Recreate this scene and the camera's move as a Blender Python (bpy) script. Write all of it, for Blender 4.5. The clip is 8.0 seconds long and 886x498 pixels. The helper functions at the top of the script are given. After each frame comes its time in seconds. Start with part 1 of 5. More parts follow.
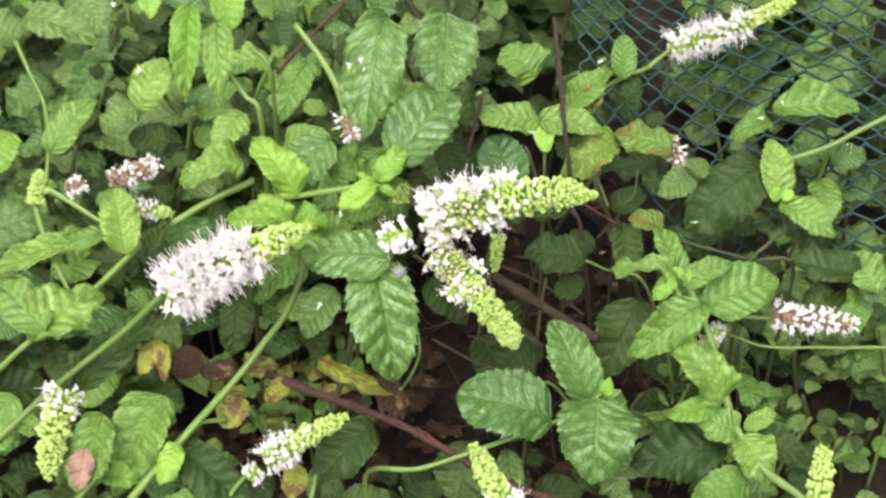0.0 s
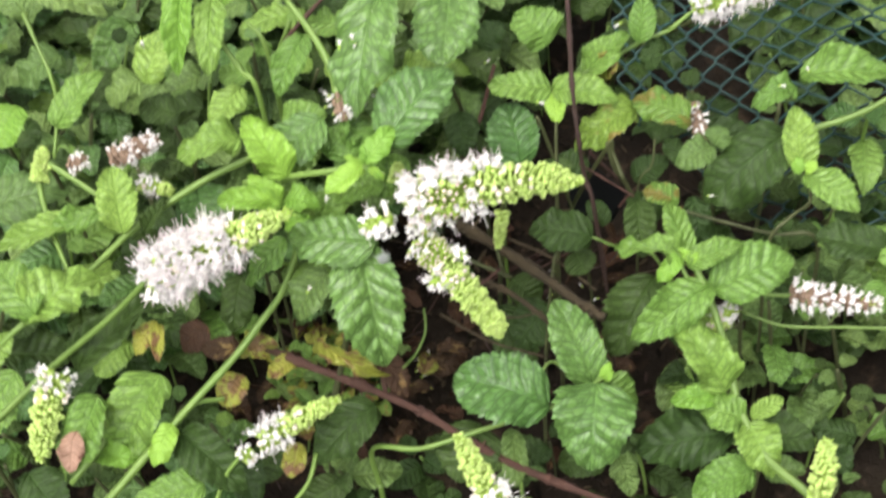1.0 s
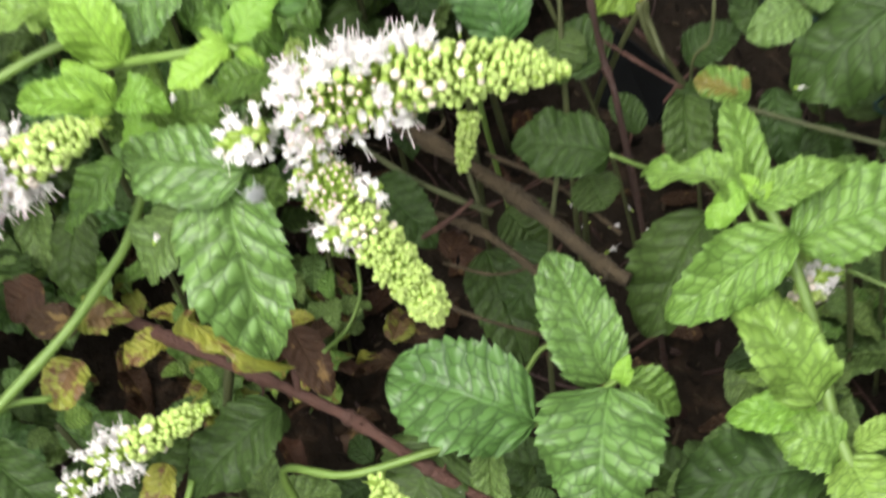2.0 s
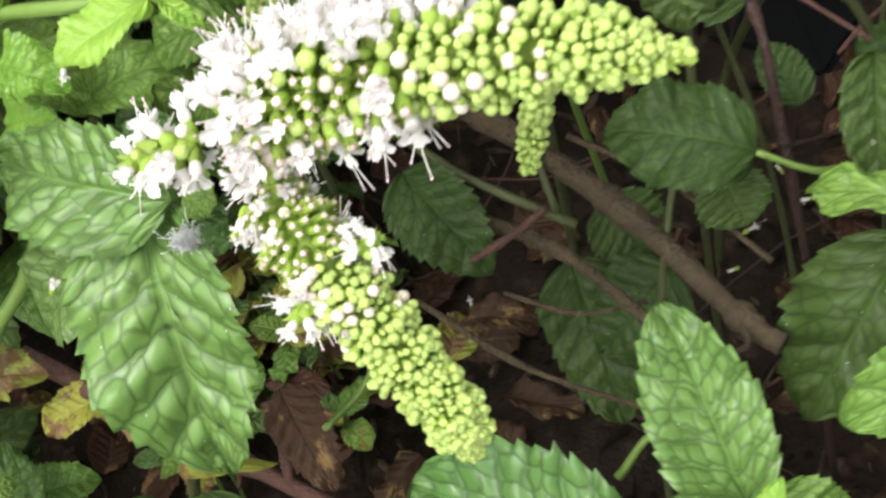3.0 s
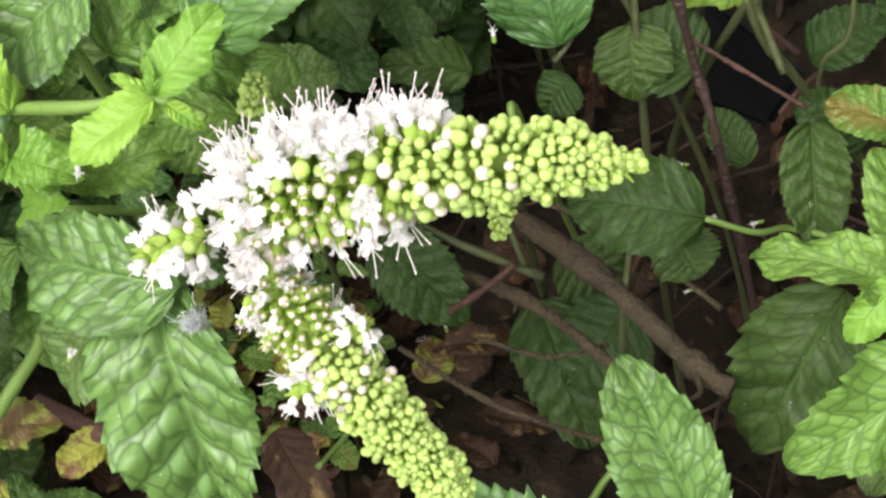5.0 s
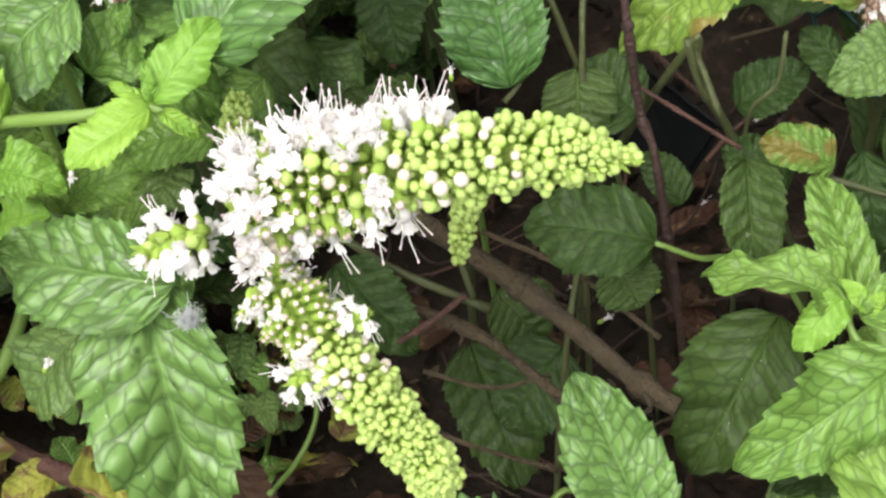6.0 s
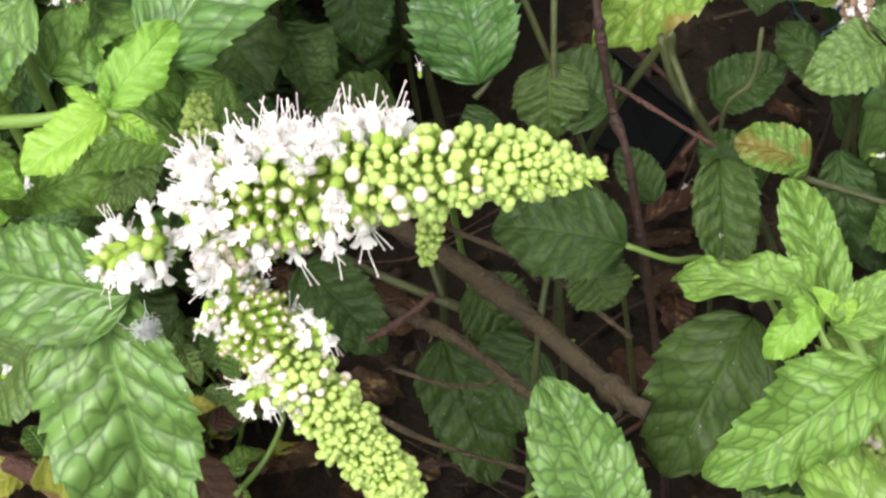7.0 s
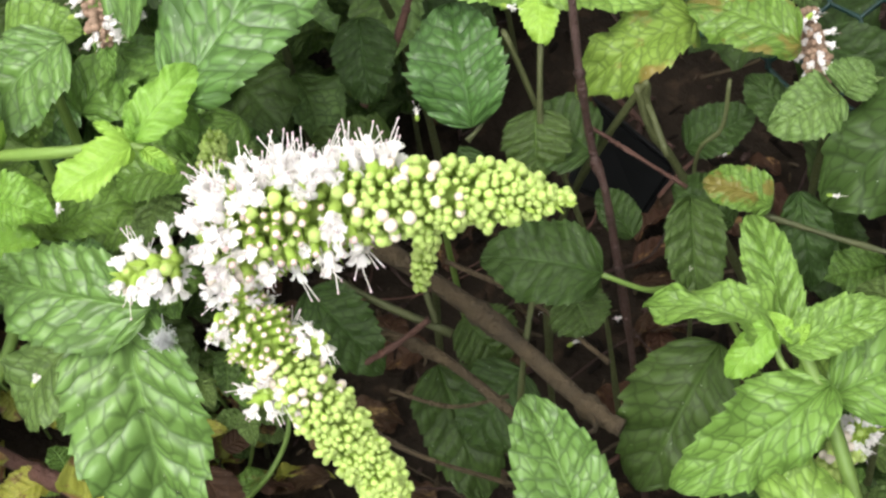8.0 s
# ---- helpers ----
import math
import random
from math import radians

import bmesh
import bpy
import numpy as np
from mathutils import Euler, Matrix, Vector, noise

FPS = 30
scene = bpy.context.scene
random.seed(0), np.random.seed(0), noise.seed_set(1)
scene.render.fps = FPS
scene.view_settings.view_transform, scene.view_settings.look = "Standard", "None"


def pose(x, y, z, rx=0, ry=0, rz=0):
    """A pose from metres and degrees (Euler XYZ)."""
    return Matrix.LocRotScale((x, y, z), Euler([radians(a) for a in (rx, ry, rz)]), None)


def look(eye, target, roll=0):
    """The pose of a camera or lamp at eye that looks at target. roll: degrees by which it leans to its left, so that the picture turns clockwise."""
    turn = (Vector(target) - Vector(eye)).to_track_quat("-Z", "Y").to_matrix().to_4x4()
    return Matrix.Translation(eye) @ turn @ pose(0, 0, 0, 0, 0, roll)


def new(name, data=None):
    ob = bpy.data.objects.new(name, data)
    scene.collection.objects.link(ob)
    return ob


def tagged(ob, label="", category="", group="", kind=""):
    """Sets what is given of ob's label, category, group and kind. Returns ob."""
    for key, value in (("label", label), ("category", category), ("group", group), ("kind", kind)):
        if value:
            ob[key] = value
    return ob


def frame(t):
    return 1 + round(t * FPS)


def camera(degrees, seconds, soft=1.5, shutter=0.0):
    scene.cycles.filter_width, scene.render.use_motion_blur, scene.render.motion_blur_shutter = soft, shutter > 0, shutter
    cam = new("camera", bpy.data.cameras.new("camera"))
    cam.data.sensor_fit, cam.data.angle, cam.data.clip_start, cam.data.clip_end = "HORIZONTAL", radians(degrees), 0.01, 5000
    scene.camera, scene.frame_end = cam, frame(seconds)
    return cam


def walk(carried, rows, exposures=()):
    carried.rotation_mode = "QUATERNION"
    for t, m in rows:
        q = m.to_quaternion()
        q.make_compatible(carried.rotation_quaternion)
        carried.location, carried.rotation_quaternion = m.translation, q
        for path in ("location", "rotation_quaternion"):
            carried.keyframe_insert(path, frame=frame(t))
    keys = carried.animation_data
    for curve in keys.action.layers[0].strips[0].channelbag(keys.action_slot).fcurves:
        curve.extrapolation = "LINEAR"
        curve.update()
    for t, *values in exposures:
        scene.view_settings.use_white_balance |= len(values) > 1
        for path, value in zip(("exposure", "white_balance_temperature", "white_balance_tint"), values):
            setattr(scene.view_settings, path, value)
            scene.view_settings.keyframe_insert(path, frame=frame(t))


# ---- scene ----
cam = camera(27.0, 8.0, soft=2.5, shutter=0.35)

# The bed is laid out in centimetres in a tilted frame: x along the bed, y up the slope of view, z towards the viewer.
TILT = radians(58)
FLOOR = 13.5
BED = Matrix(((1, 0, 0, 0), (0, math.sin(TILT), -math.cos(TILT), 0), (0, math.cos(TILT), math.sin(TILT), FLOOR * math.sin(TILT)), (0, 0, 0, 100))).copy()
BED = Matrix([[v / 100 for v in row] for row in BED])
BED[3][3] = 1.0

PATH = [
    (0, -0.0491, -0.3997, 0.5566, 43.41, -1.04, -1.66),
    (0.1, -0.0288, -0.4027, 0.5644, 43.09, 0.52, -0.40),
    (0.2, -0.0041, -0.4061, 0.5578, 43.65, 2.32, 0.85),
    (0.3, 0.0176, -0.4085, 0.5376, 45.01, 4.25, 1.67),
    (0.4, 0.0306, -0.4033, 0.5272, 44.96, 4.91, 2.58),
    (0.5, 0.0467, -0.4052, 0.5103, 45.80, 6.53, 3.41),
    (0.6, 0.0359, -0.4068, 0.5144, 45.18, 5.30, 3.33),
    (0.7, 0.0241, -0.4058, 0.5228, 44.42, 4.62, 2.78),
    (0.8, 0.0246, -0.3968, 0.5351, 43.20, 4.88, 2.74),
    (0.9, 0.0188, -0.3856, 0.5533, 41.44, 3.92, 2.96),
    (1, 0.0269, -0.3588, 0.5698, 39.04, 4.43, 3.10),
    (1.1, 0.0322, -0.3688, 0.5770, 39.74, 5.00, 2.84),
    (1.2, 0.0365, -0.3580, 0.5809, 38.55, 4.83, 3.48),
    (1.3, 0.0510, -0.3488, 0.5813, 37.84, 5.83, 4.54),
    (1.4, 0.0562, -0.3402, 0.5791, 37.15, 5.87, 5.25),
    (1.5, 0.0707, -0.3339, 0.5698, 37.13, 7.45, 5.61),
    (1.6, 0.0515, -0.3344, 0.5570, 37.58, 5.78, 4.73),
    (1.7, 0.0634, -0.2821, 0.5016, 36.63, 8.08, 5.82),
    (2, 0.0571, -0.2102, 0.4077, 34.95, 8.80, 6.44),
    (2.4, 0.0488, -0.1578, 0.3520, 32.71, 9.76, 7.29),
    (2.8, 0.0405, -0.1267, 0.3303, 30.49, 10.71, 8.13),
    (2.9, 0.0430, -0.1113, 0.3238, 28.57, 11.63, 9.18),
    (3, 0.0413, -0.1096, 0.3151, 29.74, 11.99, 8.82),
    (3.1, 0.0335, -0.1045, 0.3095, 29.29, 10.91, 8.14),
    (3.2, 0.0267, -0.1027, 0.3125, 28.57, 10.07, 7.26),
    (3.3, 0.0165, -0.1068, 0.3239, 28.12, 7.71, 6.89),
    (3.4, 0.0143, -0.1063, 0.3283, 27.55, 7.49, 6.67),
    (3.5, 0.0133, -0.1089, 0.3301, 28.07, 7.20, 6.22),
    (3.6, 0.0223, -0.1037, 0.3285, 27.24, 9.06, 6.65),
    (3.7, 0.0222, -0.1007, 0.3317, 26.54, 8.05, 7.00),
    (3.8, 0.0271, -0.0998, 0.3326, 26.52, 8.95, 6.80),
    (3.9, 0.0339, -0.1000, 0.3355, 26.71, 10.06, 6.89),
    (4, 0.0423, -0.0999, 0.3357, 27.20, 11.26, 8.31),
    (4.1, 0.0440, -0.1009, 0.3348, 27.67, 11.47, 8.34),
    (4.2, 0.0403, -0.0997, 0.3381, 26.57, 10.69, 7.80),
    (5.3, 0.0460, -0.1160, 0.3454, 29.14, 11.70, 7.12),
    (5.4, 0.0403, -0.1252, 0.3388, 30.40, 10.64, 6.76),
    (5.5, 0.0345, -0.1343, 0.3322, 32.51, 9.26, 6.20),
    (5.6, 0.0315, -0.1345, 0.3354, 31.84, 9.18, 6.23),
    (5.8, 0.0262, -0.1309, 0.3519, 31.64, 6.75, 6.17),
    (5.9, 0.0234, -0.1341, 0.3515, 32.24, 6.04, 5.20),
    (6, 0.0196, -0.1355, 0.3483, 32.72, 5.32, 4.08),
    (6.1, 0.0256, -0.1397, 0.3507, 33.42, 5.55, 5.58),
    (6.2, 0.0227, -0.1329, 0.3513, 32.00, 4.99, 5.24),
    (6.3, 0.0213, -0.1359, 0.3517, 32.98, 4.93, 4.52),
    (6.4, 0.0226, -0.1346, 0.3509, 33.23, 5.38, 4.28),
    (6.5, 0.0215, -0.1215, 0.3548, 30.44, 5.29, 3.80),
    (6.6, 0.0207, -0.1305, 0.3499, 32.74, 5.12, 3.82),
    (6.7, 0.0209, -0.1309, 0.3513, 32.56, 5.07, 3.89),
    (6.8, 0.0227, -0.1273, 0.3534, 31.69, 5.15, 4.40),
    (6.9, 0.0237, -0.1244, 0.3525, 30.96, 5.20, 4.26),
    (7, 0.0241, -0.1249, 0.3487, 30.94, 5.26, 4.24),
    (7.1, 0.0218, -0.1294, 0.3499, 31.22, 4.89, 3.92),
    (7.2, 0.0215, -0.1392, 0.3474, 33.40, 4.74, 4.09),
    (7.3, 0.0283, -0.1375, 0.3584, 32.50, 5.75, 5.04),
    (7.4, 0.0305, -0.1388, 0.3617, 32.76, 5.91, 5.13),
    (7.5, 0.0297, -0.1391, 0.3631, 32.60, 5.74, 4.67),
    (7.7, 0.0307, -0.1437, 0.3644, 33.20, 5.15, 5.57),
    (8, 0.0323, -0.1444, 0.3672, 33.26, 5.49, 5.17),
]
walk(cam, [(t, pose(*row)) for t, *row in PATH])

# ---- light: bright overcast day ----
world = bpy.data.worlds.new("overcast_sky")
scene.world = world
world.use_nodes = True
wn = world.node_tree.nodes
sky = wn.new("ShaderNodeTexSky")
sky.sky_type = "NISHITA"
sky.sun_disc = False
sky.sun_elevation, sky.sun_rotation = radians(62), radians(200)
sky.air_density, sky.dust_density = 1.0, 6.0
soft_sky = wn.new("ShaderNodeHueSaturation")
soft_sky.inputs["Saturation"].default_value = 0.04
world.node_tree.links.new(sky.outputs[0], soft_sky.inputs["Color"])
world.node_tree.links.new(soft_sky.outputs[0], wn["Background"].inputs["Color"])
wn["Background"].inputs["Strength"].default_value = 0.15
sun_data = bpy.data.lights.new("sun", "SUN")
sun_data.energy, sun_data.angle, sun_data.color = 0.9, radians(40), (1.0, 0.93, 0.8)
sun = new("sun", sun_data)
sun.matrix_world = look((-0.7, -0.5, 3.0), (0, 0, 0))
scene.view_settings.exposure = 1.35

# ---- materials ----


def ramp(nt, stops):
    node = nt.nodes.new("ShaderNodeValToRGB")
    els = node.color_ramp.elements
    while len(els) < len(stops):
        els.new(0.5)
    for el, (p, c) in zip(els, stops):
        el.position, el.color = p, (*c, 1)
    return node


def mix(nt, fac, a, b):
    node = nt.nodes.new("ShaderNodeMix")
    node.data_type = "RGBA"
    for sock, val in ((node.inputs[0], fac), (node.inputs[6], a), (node.inputs[7], b)):
        if isinstance(val, (int, float)):
            sock.default_value = val
        elif isinstance(val, tuple):
            sock.default_value = (*val, 1)
        else:
            nt.links.new(val, sock)
    return node.outputs[2]


def noise_tex(nt, scale, detail=3, vec=None, rough=0.55):
    node = nt.nodes.new("ShaderNodeTexNoise")
    node.inputs["Scale"].default_value, node.inputs["Detail"].default_value = scale, detail
    node.inputs["Roughness"].default_value = rough
    if vec is not None:
        nt.links.new(vec, node.inputs["Vector"])
    return node.outputs[0]


def shifted(nt, out="Object"):
    """Coordinates moved by each object's own random number."""
    tc, info = nt.nodes.new("ShaderNodeTexCoord"), nt.nodes.new("ShaderNodeObjectInfo")
    mul, add = nt.nodes.new("ShaderNodeMath"), nt.nodes.new("ShaderNodeVectorMath")
    mul.operation, add.operation = "MULTIPLY", "ADD"
    mul.inputs[1].default_value = 37.0
    nt.links.new(info.outputs["Random"], mul.inputs[0])
    nt.links.new(tc.outputs[out], add.inputs[0])
    nt.links.new(mul.outputs[0], add.inputs[1])
    return add.outputs[0], info.outputs["Random"]


def math_node(nt, op, a, b=0.0, c=None):
    node = nt.nodes.new("ShaderNodeMath")
    node.operation = op
    for sock, val in zip(node.inputs, (a, b) if c is None else (a, b, c)):
        if isinstance(val, (int, float)):
            sock.default_value = val
        else:
            nt.links.new(val, sock)
    return node.outputs[0]


def material(name):
    mat = bpy.data.materials.new(name)
    mat.use_nodes = True
    return mat, mat.node_tree, mat.node_tree.nodes["Principled BSDF"]


def bumped(nt, bsdf, height, strength, distance):
    b = nt.nodes.new("ShaderNodeBump")
    b.inputs["Strength"].default_value, b.inputs["Distance"].default_value = strength, distance
    nt.links.new(height, b.inputs["Height"])
    nt.links.new(b.outputs[0], bsdf.inputs["Normal"])
    return b


def leaf_material(name, dark, light, vein, spot=None, spot_at=0.62, glow=0.2, rough=0.4, spec=0.28, relief=0.00055, net=0.66):
    mat, nt, bsdf = material(name)
    vec, rnd = shifted(nt)
    mid, row, across = (nt.nodes.new("ShaderNodeAttribute") for _ in range(3))
    mid.attribute_name, row.attribute_name, across.attribute_name = "vein", "row", "across"
    # the sunken net: side veins run out from the midrib, cross veins split the strips into pillows
    wob = math_node(nt, "MULTIPLY_ADD", noise_tex(nt, 6, 2, vec), 0.5, -0.25)
    line_at = math_node(nt, "ADD", row.outputs["Fac"], wob)
    side = math_node(nt, "MULTIPLY", math_node(nt, "PINGPONG", line_at, 0.5), 2.0)
    com = nt.nodes.new("ShaderNodeCombineXYZ")
    nt.links.new(math_node(nt, "MULTIPLY_ADD", across.outputs["Fac"], 3.7, wob), com.inputs["X"])
    nt.links.new(math_node(nt, "MULTIPLY", line_at, 1.5), com.inputs["Y"])
    nt.links.new(math_node(nt, "MULTIPLY", rnd, 40.0), com.inputs["Z"])
    cells = nt.nodes.new("ShaderNodeTexVoronoi")
    cells.feature = "DISTANCE_TO_EDGE"
    cells.inputs["Scale"].default_value = 1.0
    cells.inputs["Randomness"].default_value = 0.8
    nt.links.new(com.outputs[0], cells.inputs["Vector"])
    domes = nt.nodes.new("ShaderNodeTexVoronoi")
    domes.inputs["Scale"].default_value = 1.0
    domes.inputs["Randomness"].default_value = 0.8
    nt.links.new(com.outputs[0], domes.inputs["Vector"])

    def rise(value, top):
        node = nt.nodes.new("ShaderNodeMapRange")
        node.interpolation_type = "SMOOTHSTEP"
        node.inputs["From Max"].default_value = top
        nt.links.new(value, node.inputs["Value"])
        return node.outputs[0]

    off_mid = math_node(nt, "SUBTRACT", 1.0, mid.outputs["Fac"])
    dome = math_node(nt, "SUBTRACT", 1.0, math_node(nt, "MULTIPLY", math_node(nt, "POWER", domes.outputs["Distance"], 2.0), 1.1))
    strip = math_node(nt, "SUBTRACT", 1.0, math_node(nt, "POWER", math_node(nt, "SUBTRACT", 1.0, side), 2.0))
    pillow = math_node(nt, "MULTIPLY", dome, math_node(nt, "MULTIPLY_ADD", strip, 0.55, 0.45))
    swell = math_node(nt, "MULTIPLY", pillow, off_mid)
    base = mix(nt, noise_tex(nt, 2.6, 4, vec), dark, light)
    fine = noise_tex(nt, 26, 3, vec)
    base = mix(nt, math_node(nt, "MULTIPLY", math_node(nt, "GREATER_THAN", fine, 0.6), 0.16), base, light)
    # dark vein net; the shade in its sunken grooves is painted in too
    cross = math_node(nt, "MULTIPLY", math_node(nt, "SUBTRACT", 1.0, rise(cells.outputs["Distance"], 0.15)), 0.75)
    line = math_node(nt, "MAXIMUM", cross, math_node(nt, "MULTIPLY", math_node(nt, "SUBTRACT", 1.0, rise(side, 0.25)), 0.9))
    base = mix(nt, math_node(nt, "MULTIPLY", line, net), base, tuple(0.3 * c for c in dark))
    base = mix(nt, math_node(nt, "MULTIPLY", mid.outputs["Fac"], 0.6), base, vein)
    if spot:
        r = ramp(nt, [(spot_at, (0, 0, 0)), (spot_at + 0.06, (1, 1, 1))])
        nt.links.new(noise_tex(nt, 1.9, 6, vec, 0.65), r.inputs[0])
        base = mix(nt, r.outputs[0], base, spot)
    # pale flecks of dust and dried drops
    fleck = nt.nodes.new("ShaderNodeTexVoronoi")
    fleck.inputs["Scale"].default_value = 11
    nt.links.new(vec, fleck.inputs["Vector"])
    dots = math_node(nt, "LESS_THAN", fleck.outputs["Distance"], 0.05)
    base = mix(nt, math_node(nt, "MULTIPLY", dots, 0.5), base, (0.5, 0.55, 0.45))
    hsv = nt.nodes.new("ShaderNodeHueSaturation")
    nt.links.new(base, hsv.inputs["Color"])
    nt.links.new(math_node(nt, "MULTIPLY_ADD", rnd, 0.36, 0.79), hsv.inputs["Value"])
    nt.links.new(math_node(nt, "MULTIPLY_ADD", rnd, -0.022, 0.508), hsv.inputs["Hue"])
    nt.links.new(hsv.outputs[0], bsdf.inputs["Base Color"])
    gloss = math_node(nt, "MULTIPLY_ADD", noise_tex(nt, 4, 3, vec), 0.4, rough - 0.2)
    nt.links.new(gloss, bsdf.inputs["Roughness"])
    bsdf.inputs["Specular IOR Level"].default_value = spec
    b = bumped(nt, bsdf, math_node(nt, "ADD", swell, math_node(nt, "MULTIPLY", fine, 0.06)), 0.8, relief)
    trans = nt.nodes.new("ShaderNodeBsdfTranslucent")
    nt.links.new(hsv.outputs[0], trans.inputs["Color"])
    nt.links.new(b.outputs[0], trans.inputs["Normal"])
    both = nt.nodes.new("ShaderNodeMixShader")
    both.inputs[0].default_value = glow
    nt.links.new(bsdf.outputs[0], both.inputs[1])
    nt.links.new(trans.outputs[0], both.inputs[2])
    nt.links.new(both.outputs[0], nt.nodes["Material Output"].inputs["Surface"])
    return mat


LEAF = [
    # first tone: deep green darkened further to carry the bed's inner shade
    leaf_material("leaf_deep_shade_green", (0.023, 0.046, 0.010), (0.044, 0.080, 0.017), (0.04, 0.08, 0.016), None, 0.6, 0.15, 0.55, 0.2, 0.0005, 0.6),
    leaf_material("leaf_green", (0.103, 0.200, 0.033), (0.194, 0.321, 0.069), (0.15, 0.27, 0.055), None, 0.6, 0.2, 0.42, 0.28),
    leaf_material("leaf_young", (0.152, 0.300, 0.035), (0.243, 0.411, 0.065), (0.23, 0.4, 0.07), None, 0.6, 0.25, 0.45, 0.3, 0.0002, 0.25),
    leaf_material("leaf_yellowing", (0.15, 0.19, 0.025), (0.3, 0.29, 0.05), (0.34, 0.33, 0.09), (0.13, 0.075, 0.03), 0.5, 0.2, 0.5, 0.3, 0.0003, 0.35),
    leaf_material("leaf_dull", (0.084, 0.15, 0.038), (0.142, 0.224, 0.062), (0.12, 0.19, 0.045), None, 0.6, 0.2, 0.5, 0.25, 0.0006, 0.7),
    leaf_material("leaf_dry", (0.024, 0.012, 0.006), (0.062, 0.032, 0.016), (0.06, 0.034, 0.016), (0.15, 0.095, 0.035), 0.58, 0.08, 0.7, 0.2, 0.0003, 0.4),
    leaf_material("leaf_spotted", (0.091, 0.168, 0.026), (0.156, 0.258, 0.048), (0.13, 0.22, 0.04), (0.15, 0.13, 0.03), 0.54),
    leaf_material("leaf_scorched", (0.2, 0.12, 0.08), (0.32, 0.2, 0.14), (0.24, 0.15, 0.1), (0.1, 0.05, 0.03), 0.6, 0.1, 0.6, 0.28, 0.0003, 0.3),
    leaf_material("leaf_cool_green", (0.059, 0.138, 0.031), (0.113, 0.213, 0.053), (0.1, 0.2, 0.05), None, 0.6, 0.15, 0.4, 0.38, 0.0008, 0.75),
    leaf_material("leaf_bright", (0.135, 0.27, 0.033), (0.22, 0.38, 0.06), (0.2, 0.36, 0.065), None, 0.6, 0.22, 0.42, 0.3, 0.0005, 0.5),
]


def plain_material(name, dark, light, rough, scale=3.0, bump=0.3, distance=0.0006, glow=0.0, spec=0.4):
    mat, nt, bsdf = material(name)
    vec, rnd = shifted(nt)
    n = noise_tex(nt, scale, 5, vec)
    base = mix(nt, n, dark, light)
    hsv = nt.nodes.new("ShaderNodeHueSaturation")
    nt.links.new(base, hsv.inputs["Color"])
    nt.links.new(math_node(nt, "MULTIPLY_ADD", rnd, 0.3, 0.85), hsv.inputs["Value"])
    nt.links.new(hsv.outputs[0], bsdf.inputs["Base Color"])
    bsdf.inputs["Roughness"].default_value = rough
    bsdf.inputs["Specular IOR Level"].default_value = spec
    b = bumped(nt, bsdf, noise_tex(nt, scale * 5, 4, vec), bump, distance)
    if glow:
        trans, both = nt.nodes.new("ShaderNodeBsdfTranslucent"), nt.nodes.new("ShaderNodeMixShader")
        nt.links.new(hsv.outputs[0], trans.inputs["Color"])
        both.inputs[0].default_value = glow
        nt.links.new(bsdf.outputs[0], both.inputs[1])
        nt.links.new(trans.outputs[0], both.inputs[2])
        nt.links.new(both.outputs[0], nt.nodes["Material Output"].inputs["Surface"])
    return mat


STEM_GREEN = plain_material("stem_green", (0.075, 0.135, 0.024), (0.14, 0.215, 0.046), 0.5, 1.5)
STEM_WOOD = plain_material("stem_wood", (0.013, 0.0086, 0.004), (0.075, 0.052, 0.023), 0.8, 1.8, 0.9, 0.002)
STEM_OLD = plain_material("stem_old_green", (0.024, 0.03, 0.009), (0.06, 0.068, 0.02), 0.65, 2.0, 0.5, 0.001)
STEM_RED = plain_material("stem_red", (0.026, 0.01, 0.007), (0.078, 0.033, 0.021), 0.7, 2.5, 0.6, 0.002)
STEM_DARK = plain_material("stem_dark", (0.013, 0.005, 0.0035), (0.036, 0.015, 0.01), 0.6, 2.5, 0.6, 0.002)
BUD_GREEN = plain_material("bud_green", (0.3, 0.46, 0.06), (0.5, 0.63, 0.17), 0.65, 6, 0.3, 0.0003, 0.55, 0.2)
BUD_CAP = plain_material("bud_cap", (0.44, 0.6, 0.13), (0.63, 0.73, 0.31), 0.6, 6, 0.3, 0.0003, 0.5, 0.25)
BUD_PALE = plain_material("bud_pale", (0.64, 0.6, 0.45), (0.74, 0.62, 0.6), 0.55, 5, 0.2, 0.0003, 0.3, 0.3)
CALYX_TIP = plain_material("calyx_mauve", (0.6, 0.42, 0.44), (0.78, 0.64, 0.58), 0.6, 5, 0.2, 0.0003, 0.3, 0.2)
BUD_DRY = plain_material("bud_dry", (0.12, 0.07, 0.05), (0.27, 0.19, 0.13), 0.8, 6, 0.4, 0.0004)
PETAL = plain_material("petal_white", (0.79, 0.75, 0.75), (0.87, 0.85, 0.84), 0.5, 5, 0.15, 0.0003, 0.5)
FILAMENT = plain_material("filament", (0.76, 0.72, 0.71), (0.87, 0.85, 0.82), 0.45, 5, 0.1, 0.0002, 0.45)
ANTHER = plain_material("anther_mauve", (0.4, 0.28, 0.32), (0.62, 0.52, 0.55), 0.6, 8)
COBWEB = plain_material("cobweb", (0.8, 0.82, 0.82), (0.9, 0.92, 0.92), 0.6, 5, 0.1, 0.0002, 0.6)
PLASTIC = plain_material("black_plastic", (0.002, 0.0022, 0.0025), (0.005, 0.0055, 0.006), 0.6, 2, 0.2, 0.0005, 0.0, 0.12)
WIRE = plain_material("fence_green", (0.002, 0.019, 0.017), (0.0045, 0.036, 0.031), 0.5, 2, 0.2, 0.0005)


